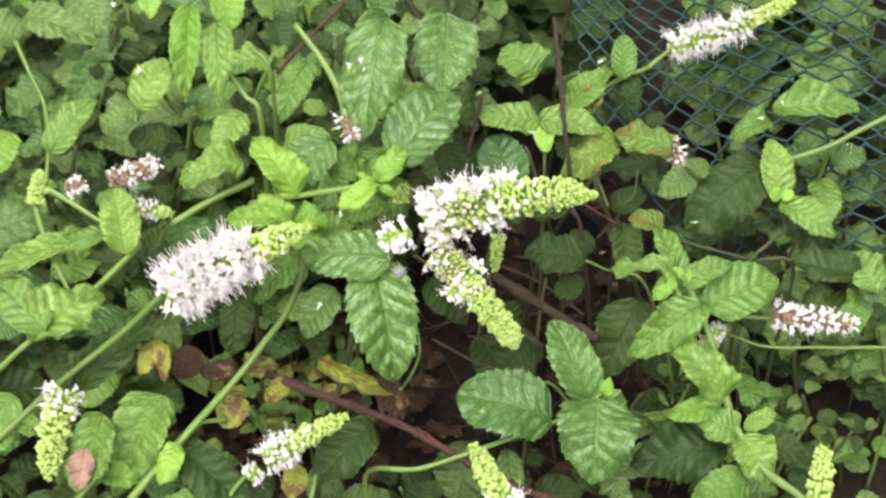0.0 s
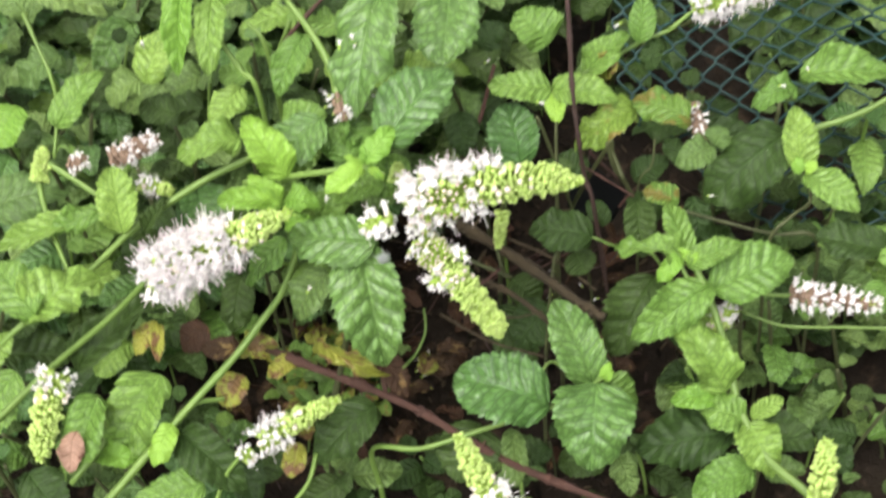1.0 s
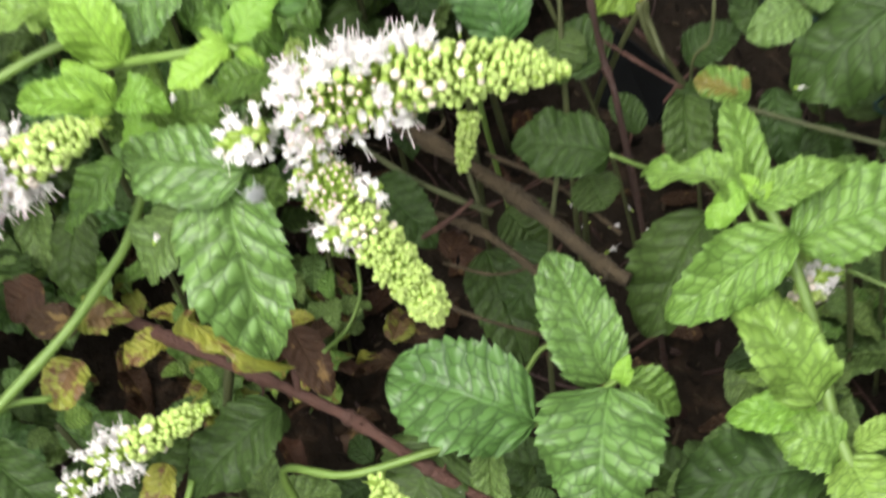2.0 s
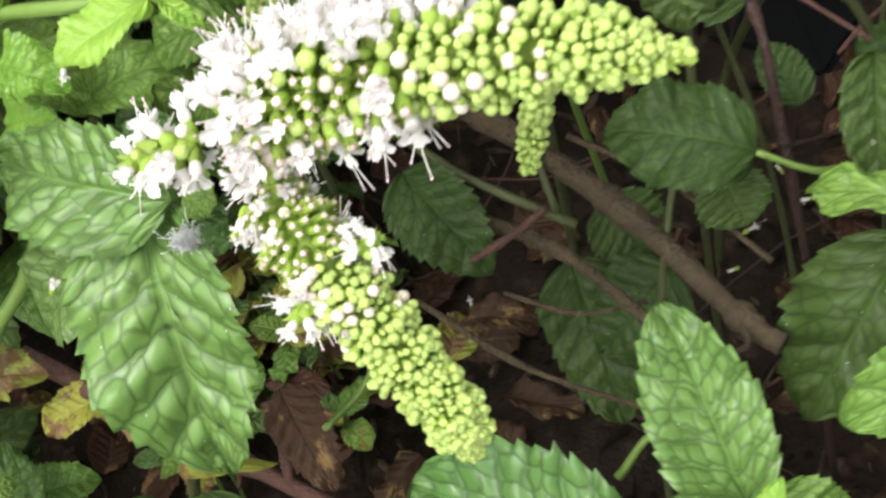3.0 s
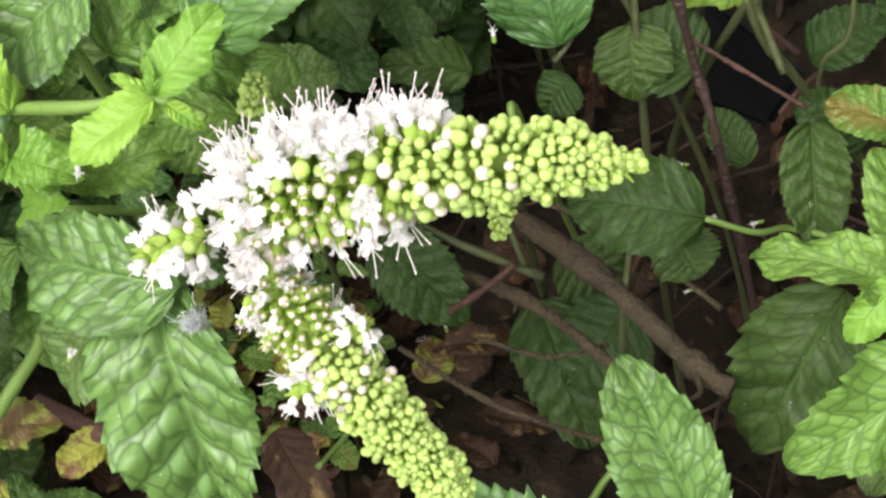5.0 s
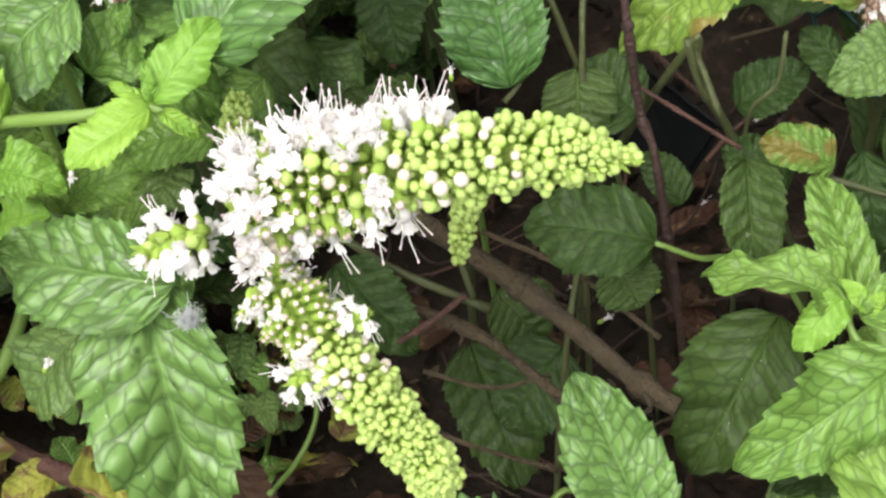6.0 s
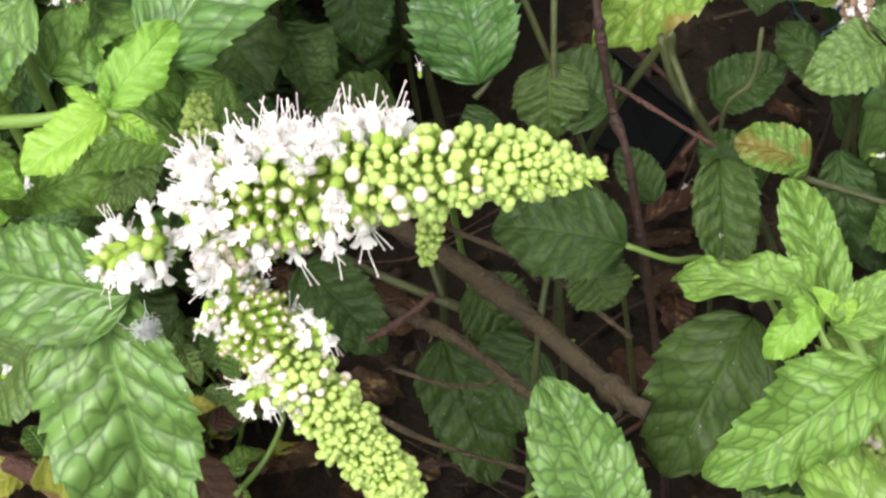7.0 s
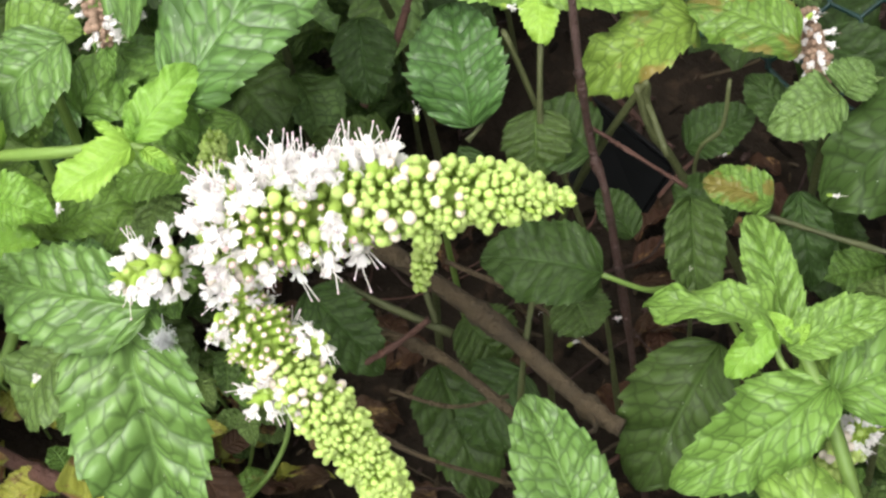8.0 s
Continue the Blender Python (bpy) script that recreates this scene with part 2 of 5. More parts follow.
def soil_material():
    mat, nt, bsdf = material("soil")
    tc = nt.nodes.new("ShaderNodeTexCoord")
    vec = tc.outputs["Object"]
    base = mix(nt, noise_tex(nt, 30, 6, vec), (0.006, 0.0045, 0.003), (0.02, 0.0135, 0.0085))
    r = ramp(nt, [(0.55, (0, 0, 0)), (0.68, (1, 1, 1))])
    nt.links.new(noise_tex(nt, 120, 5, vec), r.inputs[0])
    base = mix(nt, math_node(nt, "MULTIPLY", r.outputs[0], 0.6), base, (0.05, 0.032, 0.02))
    nt.links.new(base, bsdf.inputs["Base Color"])
    bsdf.inputs["Roughness"].default_value = 0.9
    bsdf.inputs["Specular IOR Level"].default_value = 0.15
    bumped(nt, bsdf, noise_tex(nt, 160, 6, vec), 0.9, 0.004)
    return mat


SOIL = soil_material()

# ---- building helpers ----
WORLD_OF = {}


def link(name, mesh, m, parent=None, label=""):
    """One mesh object at the world matrix m, under a thing or part."""
    ob = new(name, mesh)
    WORLD_OF[ob] = m
    if parent is not None:
        ob.parent = parent
        ob.matrix_basis = WORLD_OF[parent].inverted() @ m
    else:
        ob.matrix_basis = m
    if label:
        tagged(ob, label)
    return ob


def empty(name, at, label, category, group=""):
    ob = new(name)
    ob.empty_display_size = 0.01
    m = Matrix.Translation(BED @ Vector(at))
    ob.matrix_basis = m
    WORLD_OF[ob] = m
    return tagged(ob, label, category, group)


def mesh_from(name, verts, faces, mats, index=None, smooth=True, floats=None):
    me = bpy.data.meshes.new(name)
    me.from_pydata([tuple(v) for v in verts], [], faces)
    for m in mats:
        me.materials.append(m)
    if index is not None:
        me.polygons.foreach_set("material_index", index)
    if smooth:
        me.polygons.foreach_set("use_smooth", [True] * len(me.polygons))
    for key, vals in (floats or {}).items():
        me.attributes.new(key, "FLOAT", "POINT").data.foreach_set("value", vals)
    me.update()
    return me


def frame_of(y, hint):
    """Rotation whose Y runs along y and whose Z leans to hint."""
    y = Vector(y).normalized()
    z = Vector(hint) - Vector(hint).dot(y) * y
    if z.length < 1e-4:
        z = Vector((0.3, 0.4, 1)) - Vector((0.3, 0.4, 1)).dot(y) * y
    z.normalize()
    x = y.cross(z)
    return Matrix((x, y, z)).transposed().to_4x4()


# ---- leaves ----
def leaf_mesh(name, seed, mat, n, m, teeth=10, arch=0.08, fold=0.12, wave=0.02, droop=0.06, skew=0.0, twist=0.0):
    """A serrate, quilted mint leaf: one unit long along y, one unit wide, veins pressed in."""
    rng = random.Random(seed)
    off = rng.uniform(0, 50)
    low, high = rng.uniform(0.38, 0.5), rng.uniform(0.52, 0.72)
    peak = (low / (low + high)) ** low * (high / (low + high)) ** high
    lop = rng.uniform(-0.10, 0.10)
    verts, vein_at, row_at, across_at, faces = [], [], [], [], []
    for i in range(n + 1):
        v = i / n
        half = 0.5 * v ** low * (1 - v) ** high / peak
        half *= 1 + 0.07 * noise.noise((v * 4, off, 2.0))
        half = max(half, 0.012 if i < n else 0.0)
        for j in range(-m, m + 1):
            u = j / m
            a = abs(u)
            edge = a ** 7
            ph_t = v * teeth + (0.37 if u > 0 else 0.0) + 0.35 * noise.noise((v * 6, off, 1.0 if u > 0 else 5.0))
            saw = (ph_t % 1.0) ** 1.4
            size = 0.3 + 1.5 * abs(noise.noise((math.floor(ph_t) * 1.3, off, 7.0)))
            x = u * half * (1 + (lop if u > 0 else -lop)) * (1 + 0.17 * size * (saw - 0.3) * edge) + skew * math.sin(v * 2.6) * 0.5
            y = v + 0.022 * size * (saw - 0.4) * edge * (v < 0.97)
            shift = 0.22 * min(1.0, max(0.0, u * 4 + 0.5))
            ph = (v - 0.25 * a * (1 - 0.35 * v) + 0.03 * a * a + 0.012 * noise.noise((v * 5, a * 3 + off, u))) * 6.6 + shift
            strip = math.sin(math.pi * ph) ** 2
            mid = math.exp(-((a * half / 0.007) ** 2)) * (1 - 0.5 * v)
            puff = noise.noise((x * 8 + off, (y - 0.4 * abs(x)) * 10, seed * 3.1))
            z = arch * 4 * v * (1 - v) - droop * v * v * (1 + v)
            z += fold * (a ** 1.3) * half - 0.4 * (a * half) ** 2 * arch
            z += (0.018 * strip * min(1.0, a * 4) + 0.006 * puff) * (1 - edge * 0.6) - 0.012 * mid
            z += wave * (math.sin(v * 9 + off + (1.7 if u > 0 else 0)) + 0.6 * math.sin(v * 19 + off * 2 + (2.9 if u > 0 else 0))) * a * a
            z += 0.06 * noise.noise((x * 2.4 + off, y * 2.4, 4.0))
            z -= 0.08 * edge * half
            t = twist * (v - 0.3)
            verts.append((x * math.cos(t) - z * math.sin(t) * 0.6, y, z * math.cos(t) + x * math.sin(t) * 0.6))
            vein_at.append(mid)
            row_at.append(ph)
            across_at.append(u)
    w = 2 * m + 1
    for i in range(n):
        for j in range(2 * m):
            k = i * w + j
            faces.append((k, k + 1, k + w + 1, k + w))
    return mesh_from(name, verts, faces, [mat], floats={"vein": vein_at, "row": row_at, "across": across_at})


LEAF_MESH = {}


def leaf_shape(tone, size, kind):
    key = (tone, size, kind)
    if key not in LEAF_MESH:
        rng = random.Random(kind * 7 + 3)
        n, m = {"near": (80, 16), "far": (40, 8)}[size]
        curly = kind > 10
        LEAF_MESH[key] = leaf_mesh("leaf", kind, LEAF[tone], n, m, rng.choice((9, 10, 11, 12)), rng.uniform(0.03, 0.13) + 0.07 * curly, rng.uniform(0.02, 0.38),
                                   rng.uniform(0.035, 0.09) + 0.04 * curly, rng.uniform(0.02, 0.16) + 0.08 * curly, rng.uniform(-0.11, 0.11), rng.uniform(-0.5, 0.5))
    return LEAF_MESH[key]


LEAF_COUNT = [0]


def leaf(parent, base, tip, width, roll=0.0, tone=1, size="near", hint=(0.0, 0.25, 1.0), kind=None, label=""):
    base, tip = Vector(base), Vector(tip)
    LEAF_COUNT[0] += 1
    k = LEAF_COUNT[0] * 5 % 14 if kind is None else kind
    turn = frame_of(tip - base, hint) @ Matrix.Rotation(radians(roll), 4, "Y")
    long = (tip - base).length
    m = BED @ Matrix.Translation(base) @ turn @ Matrix.Diagonal((width, long, long, 1))
    return link("leaf", leaf_shape(tone, size, k), m, parent, label)


# ---- stems ----
def smooth_line(points, per=6):
    pts = [Vector(p) for p in points]
    pts = [2 * pts[0] - pts[1], *pts, 2 * pts[-1] - pts[-2]]
    out = []
    for a, b, c, d in zip(pts, pts[1:], pts[2:], pts[3:]):
        for s in range(per):
            t = s / per
            out.append(0.5 * (2 * b + (c - a) * t + (2 * a - 5 * b + 4 * c - d) * t * t + (3 * b - a - 3 * c + d) * t ** 3))
    out.append(pts[-2])
    return out


def tube(name, points, r0, r1, mat, sides=8, square=0.12, lumps=0.06, seed=0, smooth=True):
    """A tapered stem through points; square: how four-sided it is."""
    line = smooth_line(points) if smooth else [Vector(p) for p in points]
    verts, faces = [], []
    up = Vector((0.2, 0.3, 1))
    n = len(line)
    for i, p in enumerate(line):
        d = (line[min(i + 1, n - 1)] - line[max(i - 1, 0)]).normalized()
        x = d.cross(up).normalized()
        y = x.cross(d)
        r = r0 + (r1 - r0) * i / (n - 1)
        r *= 1 + lumps * noise.noise((i * 0.7, seed * 2.3, 0.5)) + 1.6 * lumps * max(0.0, math.cos(i * 0.9 + seed)) ** 12
        for k in range(sides):
            a = 2 * math.pi * k / sides
            q = r * (1 + square * math.cos(4 * a))
            verts.append(p + q * (math.cos(a) * x + math.sin(a) * y))
    for i in range(n - 1):
        for k in range(sides):
            a, b = i * sides + k, i * sides + (k + 1) % sides
            faces.append((a, b, b + sides, a + sides))
    faces.append(tuple(range(sides))[::-1])
    faces.append(tuple(range((n - 1) * sides, n * sides)))
    return mesh_from(name, verts, faces, [mat])


STEM_MAT = {"green": STEM_GREEN, "wood": STEM_WOOD, "old": STEM_OLD, "red": STEM_RED, "dark": STEM_DARK}


def stem(parent, kind, r, points, label=""):
    return link("stem", tube("stem", points, r * 0.72, r, STEM_MAT[kind], 10 if r > 0.14 else 8, 0.1 if kind == "green" else 0.0,
                             0.08 if kind == "green" else 0.25, len(points) + r), BED, parent, label)


def woody_stem(points, r, kind, name, label):
    """A bare old stem with swollen nodes and broken side twigs."""
    body = tagged(link(name, tube(name, points, r, r * 0.85, STEM_MAT[kind], 10, 0.0, 0.3, 2), BED), label, "stem")
    line = smooth_line(points)
    rng = random.Random(len(line) * 7 + int(r * 100))
    for k in range(4, len(line) - 3, 7):
        d = (line[k + 1] - line[k - 1]).normalized()
        ring = [line[k] + d * r * q for q in (-0.9, -0.4, 0.0, 0.4, 0.9)]
        verts, faces = [], []
        x = d.orthogonal().normalized()
        y = d.cross(x)
        for i, p in enumerate(ring):
            w = r * (1.02, 1.2, 1.32, 1.2, 1.02)[i]
            verts += [p + w * (math.cos(a) * x + math.sin(a) * y) for a in [j * math.pi / 4 for j in range(8)]]
        for i in range(4):
            for j in range(8):
                faces.append((i * 8 + j, i * 8 + (j + 1) % 8, i * 8 + 8 + (j + 1) % 8, i * 8 + 8 + j))
        link("node", mesh_from("node", verts, faces, [STEM_MAT[kind]]), BED, body)
        if r > 0.09:
            way = (x * rng.uniform(-1, 1) + y * rng.uniform(-1, 1) + d * 0.6).normalized()
            tip = line[k] + way * r * rng.uniform(3, 8)
            link("side_twig", tube("side_twig", [line[k], (line[k] + tip) / 2 + d * r, tip], r * 0.3, r * 0.16, STEM_MAT[kind], 6, 0, 0.2, k), BED, body)
    return body


# ---- flower spikes ----
def ball(c, rx, ry, rz, rings=5, seg=8):
    """Vertices and faces of an egg shape."""
    verts, faces = [(c[0], c[1] - ry, c[2])], []
    for i in range(1, rings):
        a = -math.pi / 2 + math.pi * i / rings
        for k in range(seg):
            b = 2 * math.pi * k / seg
            verts.append((c[0] + rx * math.cos(a) * math.cos(b), c[1] + ry * math.sin(a), c[2] + rz * math.cos(a) * math.sin(b)))
    verts.append((c[0], c[1] + ry, c[2]))
    top = len(verts) - 1
    for k in range(seg):
        faces.append((0, 1 + k, 1 + (k + 1) % seg))
        last = 1 + (rings - 2) * seg
        faces.append((top, last + (k + 1) % seg, last + k))
        for i in range(rings - 2):
            a, b = 1 + i * seg + k, 1 + i * seg + (k + 1) % seg
            faces.append((a, a + seg, b + seg, b))
    return verts, faces


class Pile:
    """Collects vertices and faces of several materials for one mesh."""

    def __init__(self):
        self.v, self.f, self.i = [], [], []

    def add(self, verts, faces, slot):
        k = len(self.v)
        self.v += [tuple(p) for p in verts]
        self.f += [tuple(q + k for q in f) for f in faces]
        self.i += [slot] * len(faces)

    def mesh(self, name, mats):
        return mesh_from(name, self.v, self.f, mats, self.i)


def spine(a, b, w):
    """A thin three-sided thorn from a to b."""
    a, b = Vector(a), Vector(b)
    d = (b - a).normalized()
    x = d.orthogonal().normalized()
    y = d.cross(x)
    ring = [a + w * (math.cos(t) * x + math.sin(t) * y) for t in (0, 2.09, 4.19)]
    return [*ring, b], [(0, 1, 3), (1, 2, 3), (2, 0, 3)]


def hair(points, w0, w1):
    """A thin three-sided thread through points."""
    verts, faces = [], []
    pts = [Vector(p) for p in points]
    for i, p in enumerate(pts):
        d = (pts[min(i + 1, len(pts) - 1)] - pts[max(i - 1, 0)]).normalized()
        x = d.orthogonal().normalized()
        y = d.cross(x)
        w = w0 + (w1 - w0) * i / (len(pts) - 1)
        verts += [p + w * (math.cos(t) * x + math.sin(t) * y) for t in (0, 2.09, 4.19)]
    for i in range(len(pts) - 1):
        for k in range(3):
            a, b = i * 3 + k, i * 3 + (k + 1) % 3
            faces.append((a, b, b + 3, a + 3))
    return verts, faces


def bud_mesh(seed, cap):
    """A closed bud, one unit wide, growing along y: slim calyx with short teeth and a round cap."""
    rng = random.Random(seed)
    pile = Pile()
    pile.add(*ball((0, -0.1, 0), 0.32, 0.6, 0.32, 5, 8), 0)
    high = rng.uniform(0.32, 0.46)
    round_ = rng.uniform(0.38, 0.43)
    pile.add(*ball((rng.uniform(-.04, .04), high, rng.uniform(-.04, .04)), round_, round_ * rng.uniform(0.9, 1.1), round_, 7, 10), 1)
    for k in range(5):
        a = k * 1.257 + rng.random() * 0.6
        r, reach = 0.34, rng.uniform(0.2, 0.45)
        pile.add(*spine((r * math.cos(a), 0.12, r * math.sin(a)), (r * 1.3 * math.cos(a), 0.2 + reach, r * 1.3 * math.sin(a)), 0.075), 0)
    return pile.mesh("bud", [BUD_GREEN, cap])


def calyx_mesh(seed):
    """A green calyx with a mauve mouth whose floret has gone or has not yet opened."""
    rng = random.Random(seed)
    pile = Pile()
    pile.add(*ball((0, 0.1, 0), 0.27, 0.72, 0.27, 6, 8), 0)
    pile.add(*ball((0, 0.74, 0), 0.2, 0.16, 0.2, 4, 8), 1)
    for k in range(5):
        a = k * 1.257 + rng.random() * 0.4
        pile.add(*spine((0.2 * math.cos(a), 0.55, 0.2 * math.sin(a)), (0.34 * math.cos(a), rng.uniform(0.95, 1.15), 0.34 * math.sin(a)), 0.08), 0)
    return pile.mesh("calyx", [BUD_GREEN, CALYX_TIP])


def floret_mesh(seed, stamens=4, mats=None):
    """An open floret: calyx, short flared tube, four cupped lobes with frilled edges and long stamens. One unit is a bud's width."""
    rng = random.Random(seed)
    pile = Pile()
    pile.add(*ball((0, 0.0, 0), 0.33, 0.6, 0.33, 5, 7), 0)
    pile.add(*ball((0, 0.72, 0), 0.3, 0.46, 0.3, 5, 8), 1)
    for k in range(4):
        a = k * math.pi / 2 + rng.uniform(-.3, .3)
        spread, long, wide = rng.uniform(0.2, 0.8), rng.uniform(0.5, 0.9), rng.uniform(0.2, 0.36)
        out, side = Vector((math.cos(a), 0, math.sin(a))), Vector((-math.sin(a), 0, math.cos(a)))
        verts, faces = [], []
        for i in range(6):
            s = i / 5
            c = Vector((0, 0.9, 0)) + out * (0.14 + long * s * spread) + Vector((0, 1, 0)) * long * (s - 0.75 * spread * s * s)
            w = wide * (0.55 + 0.85 * s - 1.1 * s ** 4)
            for j in (-1, -0.5, 0, 0.5, 1):
                verts.append(c + side * w * j + Vector((0, 1, 0)) * (0.16 * j * j + rng.uniform(-.05, .05)) + out * rng.uniform(-.06, .06) * s)
        for i in range(5):
            for j in range(4):
                q = i * 5 + j
                faces.append((q, q + 1, q + 6, q + 5))
        pile.add(verts, faces, 1)
    for k in range(stamens):
        a = k * 1.6 + rng.uniform(0, 1.2)
        lean, long = rng.uniform(0.1, 0.8), rng.uniform(0.7, 1.9)
        end = Vector((math.cos(a) * lean * long * 0.6, 1.0 + long, math.sin(a) * lean * long * 0.6))
        midp = Vector((math.cos(a) * 0.22, 1.0 + long * 0.45, math.sin(a) * 0.22))
        pile.add(*hair([(0, 0.9, 0), midp, end], 0.04, 0.03), 2)
        pile.add(*ball(end, 0.055, 0.1, 0.055, 4, 5), 3)
    return pile.mesh("floret", mats or [BUD_GREEN, PETAL, FILAMENT, ANTHER])


BUDS = [bud_mesh(k, BUD_CAP) for k in range(5)]
PALE_BUDS = [bud_mesh(k + 9, BUD_PALE) for k in range(4)]
CALYCES = [calyx_mesh(k) for k in range(4)]
FLORETS = [floret_mesh(k, k % 4) for k in range(14)]
FLUFFY = [floret_mesh(k + 60, 3 + k % 2) for k in range(8)]
SPENT = [floret_mesh(k + 40, 1, [BUD_DRY, PETAL, FILAMENT, BUD_DRY]) for k in range(4)]
DRY = [bud_mesh(k + 20, BUD_DRY) for k in range(3)]
for me in DRY:
    me.materials.clear()
    me.materials.append(BUD_DRY)
    me.materials.append(BUD_DRY)


def bract_mesh(seed):
    """A small pointed, keeled bract, one unit long."""
    rng = random.Random(seed)
    verts, faces = [], []
    for i in range(6):
        v = i / 5
        w = 0.16 * math.sin(math.pi * (0.18 + 0.82 * v)) + (0.01 if i < 5 else 0)
        z = 0.25 * v * v * rng.uniform(0.6, 1.2)
        verts += [(-w, v, z + 0.5 * w), (0, v, z), (w, v, z + 0.5 * w)]
    for i in range(5):
        for j in range(2):
            k = i * 3 + j
            faces.append((k, k + 1, k + 4, k + 3))
    return mesh_from("bract", verts, faces, [BUD_GREEN])


BRACT = [bract_mesh(k) for k in range(3)]


def spike(parent, points, r, r_tip, bud=0.2, opened=(0.0, 0.4), pale=0.55, plan="flower", seed=0, upper=None, gap=1.0, bloom_size=1.2, thick=0.8, fade=0.0, front=-0.3, whorl=0.0, blooms=None, husk=0.32, label=""):
    """A flower spike along points: whorls of buds round an axis. opened: the stretch in bloom; pale: up to where buds are whitening;
    fade: share of withered buds; upper: chance of an open floret at a stretch and an outward rise; whorl: spacing of the bulges; front: how far round the buds are single; plan: flower, spent, closed; gap: spacing of the whorls."""
    rng = random.Random(seed)
    line = smooth_line(points, 8)
    n = len(line) - 1
    core = BUD_GREEN if plan != "spent" else BUD_DRY
    body = link("flower_spike", tube("flower_spike", line, r * 0.5, r_tip * 0.42, core, 8, 0.0, 0.2, seed, False), BED, parent, label)
    long = sum((q - p).length for p, q in zip(line, line[1:]))
    back, mats = Pile(), []
    place, row = 0.0, 0
    while place <= long * 1.001:
        s = place / long
        k = min(int(s * n), n - 1)
        f = s * n - k
        c = line[k].lerp(line[k + 1], f)
        ahead = (line[min(k + 2, n)] - line[max(k - 1, 0)]).normalized()
        turn = frame_of(ahead, (0, 0.2, 1))
        size = bud * (1.06 - 0.34 * max(0.0, s - 0.45) / 0.55)
        beat = math.cos(place / (whorl or bud * 3.0) * 2 * math.pi) * min(1.0, 1.6 - 1.3 * s)
        swell = 1 + (0.2 if whorl else 0.13) * beat
        size *= 1 + (0.14 * beat if whorl else 0.0)
        rad = max(0.05, (r + (r_tip - r) * max(0.0, (s - 0.35) / 0.65) ** 1.8) * swell * (1 - 0.8 * max(0, s - 0.86) / 0.14))
        rad = max(0.05, rad - size * 0.5)
        blooming = opened[0] <= s <= opened[1]
        count = max(4, int(2 * math.pi * (rad + size * 0.25) / (size * (0.95 if blooming and plan == "flower" else 0.7))))
        start = row * math.pi / count + rng.uniform(-.2, .2)
        for j in range(count):
            a = start + 2 * math.pi * (j + rng.uniform(-.22, .22)) / count
            out = turn @ Vector((math.cos(a), 0, math.sin(a)))
            way = (out + ahead * (0.35 + 0.8 * max(0, s - 0.5) + rng.uniform(-.15, .15))).normalized()
            at = c + out * rad * rng.uniform(0.86, 1.12) + ahead * rng.uniform(-.3, .3) * size
            bloom = blooming and rng.random() < thick
            if upper is not None:
                bloom = rng.random() < upper(s, out.y)
            name = "bud"
            if plan == "spent":
                me, name = (rng.choice(SPENT), "floret") if rng.random() < husk else (rng.choice(DRY), "bud")
                big = size * rng.uniform(0.9, 1.3)
            elif rng.random() < fade:
                me, big = rng.choice(DRY), size * rng.uniform(0.9, 1.3)
            elif bloom:
                me, name, big = rng.choice(blooms or FLORETS), "floret", size * bloom_size * rng.uniform(0.8, 1.1)
                way = (out + ahead * rng.uniform(-.5, .6) + turn @ Vector((rng.uniform(-.5, .5), 0, rng.uniform(-.5, .5)))).normalized()
            elif blooming and upper is not None and rng.random() < 0.85:
                me, name, big = rng.choice(CALYCES), "calyx", size * rng.uniform(1.2, 1.65)
            elif s < pale and rng.random() < (0.35 if blooming else max(0.02, 0.25 - 0.8 * (s - opened[1])) if whorl else 0.2 * (1.2 - s)) and plan == "flower":
                me, big = rng.choice(PALE_BUDS), size * rng.uniform(1.1, 1.5)
            else:
                me, big = rng.choice(BUDS), size * rng.choice((0.75, 0.92, 1.05, 1.18)) * rng.uniform(0.92, 1.08)
            m = Matrix.Translation(at) @ frame_of(way, (rng.uniform(-1, 1), rng.uniform(-1, 1), 1)) @ Matrix.Scale(big, 4)
            if out.z > front:
                link(name, me, BED @ m, body)
            else:
                base = len(mats)
                if [*me.materials] not in mats:
                    mats.append([*me.materials])
                base = sum(len(q) for q in mats[:mats.index([*me.materials])])
                k0 = len(back.v)
                back.v += [tuple(m @ v.co) for v in me.vertices]
                back.f += [tuple(q + k0 for q in p.vertices) for p in me.polygons]
                back.i += [base + p.material_index for p in me.polygons]
        place += size * 0.7 * gap
        row += 1
    if back.v:
        tagged(link("bud_mass", back.mesh("bud_mass", [m for q in mats for m in q]), BED, body), kind="stuff")
    tip, ahead = line[-1], (line[-1] - line[-3]).normalized()
    turn = frame_of(ahead, (0, 0.2, 1))
    for k in range(20):
        a = k * 2.4
        out = turn @ Vector((math.cos(a), 0, math.sin(a)))
        start = tip - ahead * bud * rng.uniform(0.3, 3.2) + out * r_tip * 0.4
        end = start + ahead * bud * rng.uniform(0.6, 1.2) + out * bud * rng.uniform(0.15, 0.8)
        link("bract", BRACT[k % 3], BED @ Matrix.Translation(start) @ frame_of(end - start, out + Vector((0, 0, 0.4))) @ Matrix.Scale((end - start).length, 4), body)
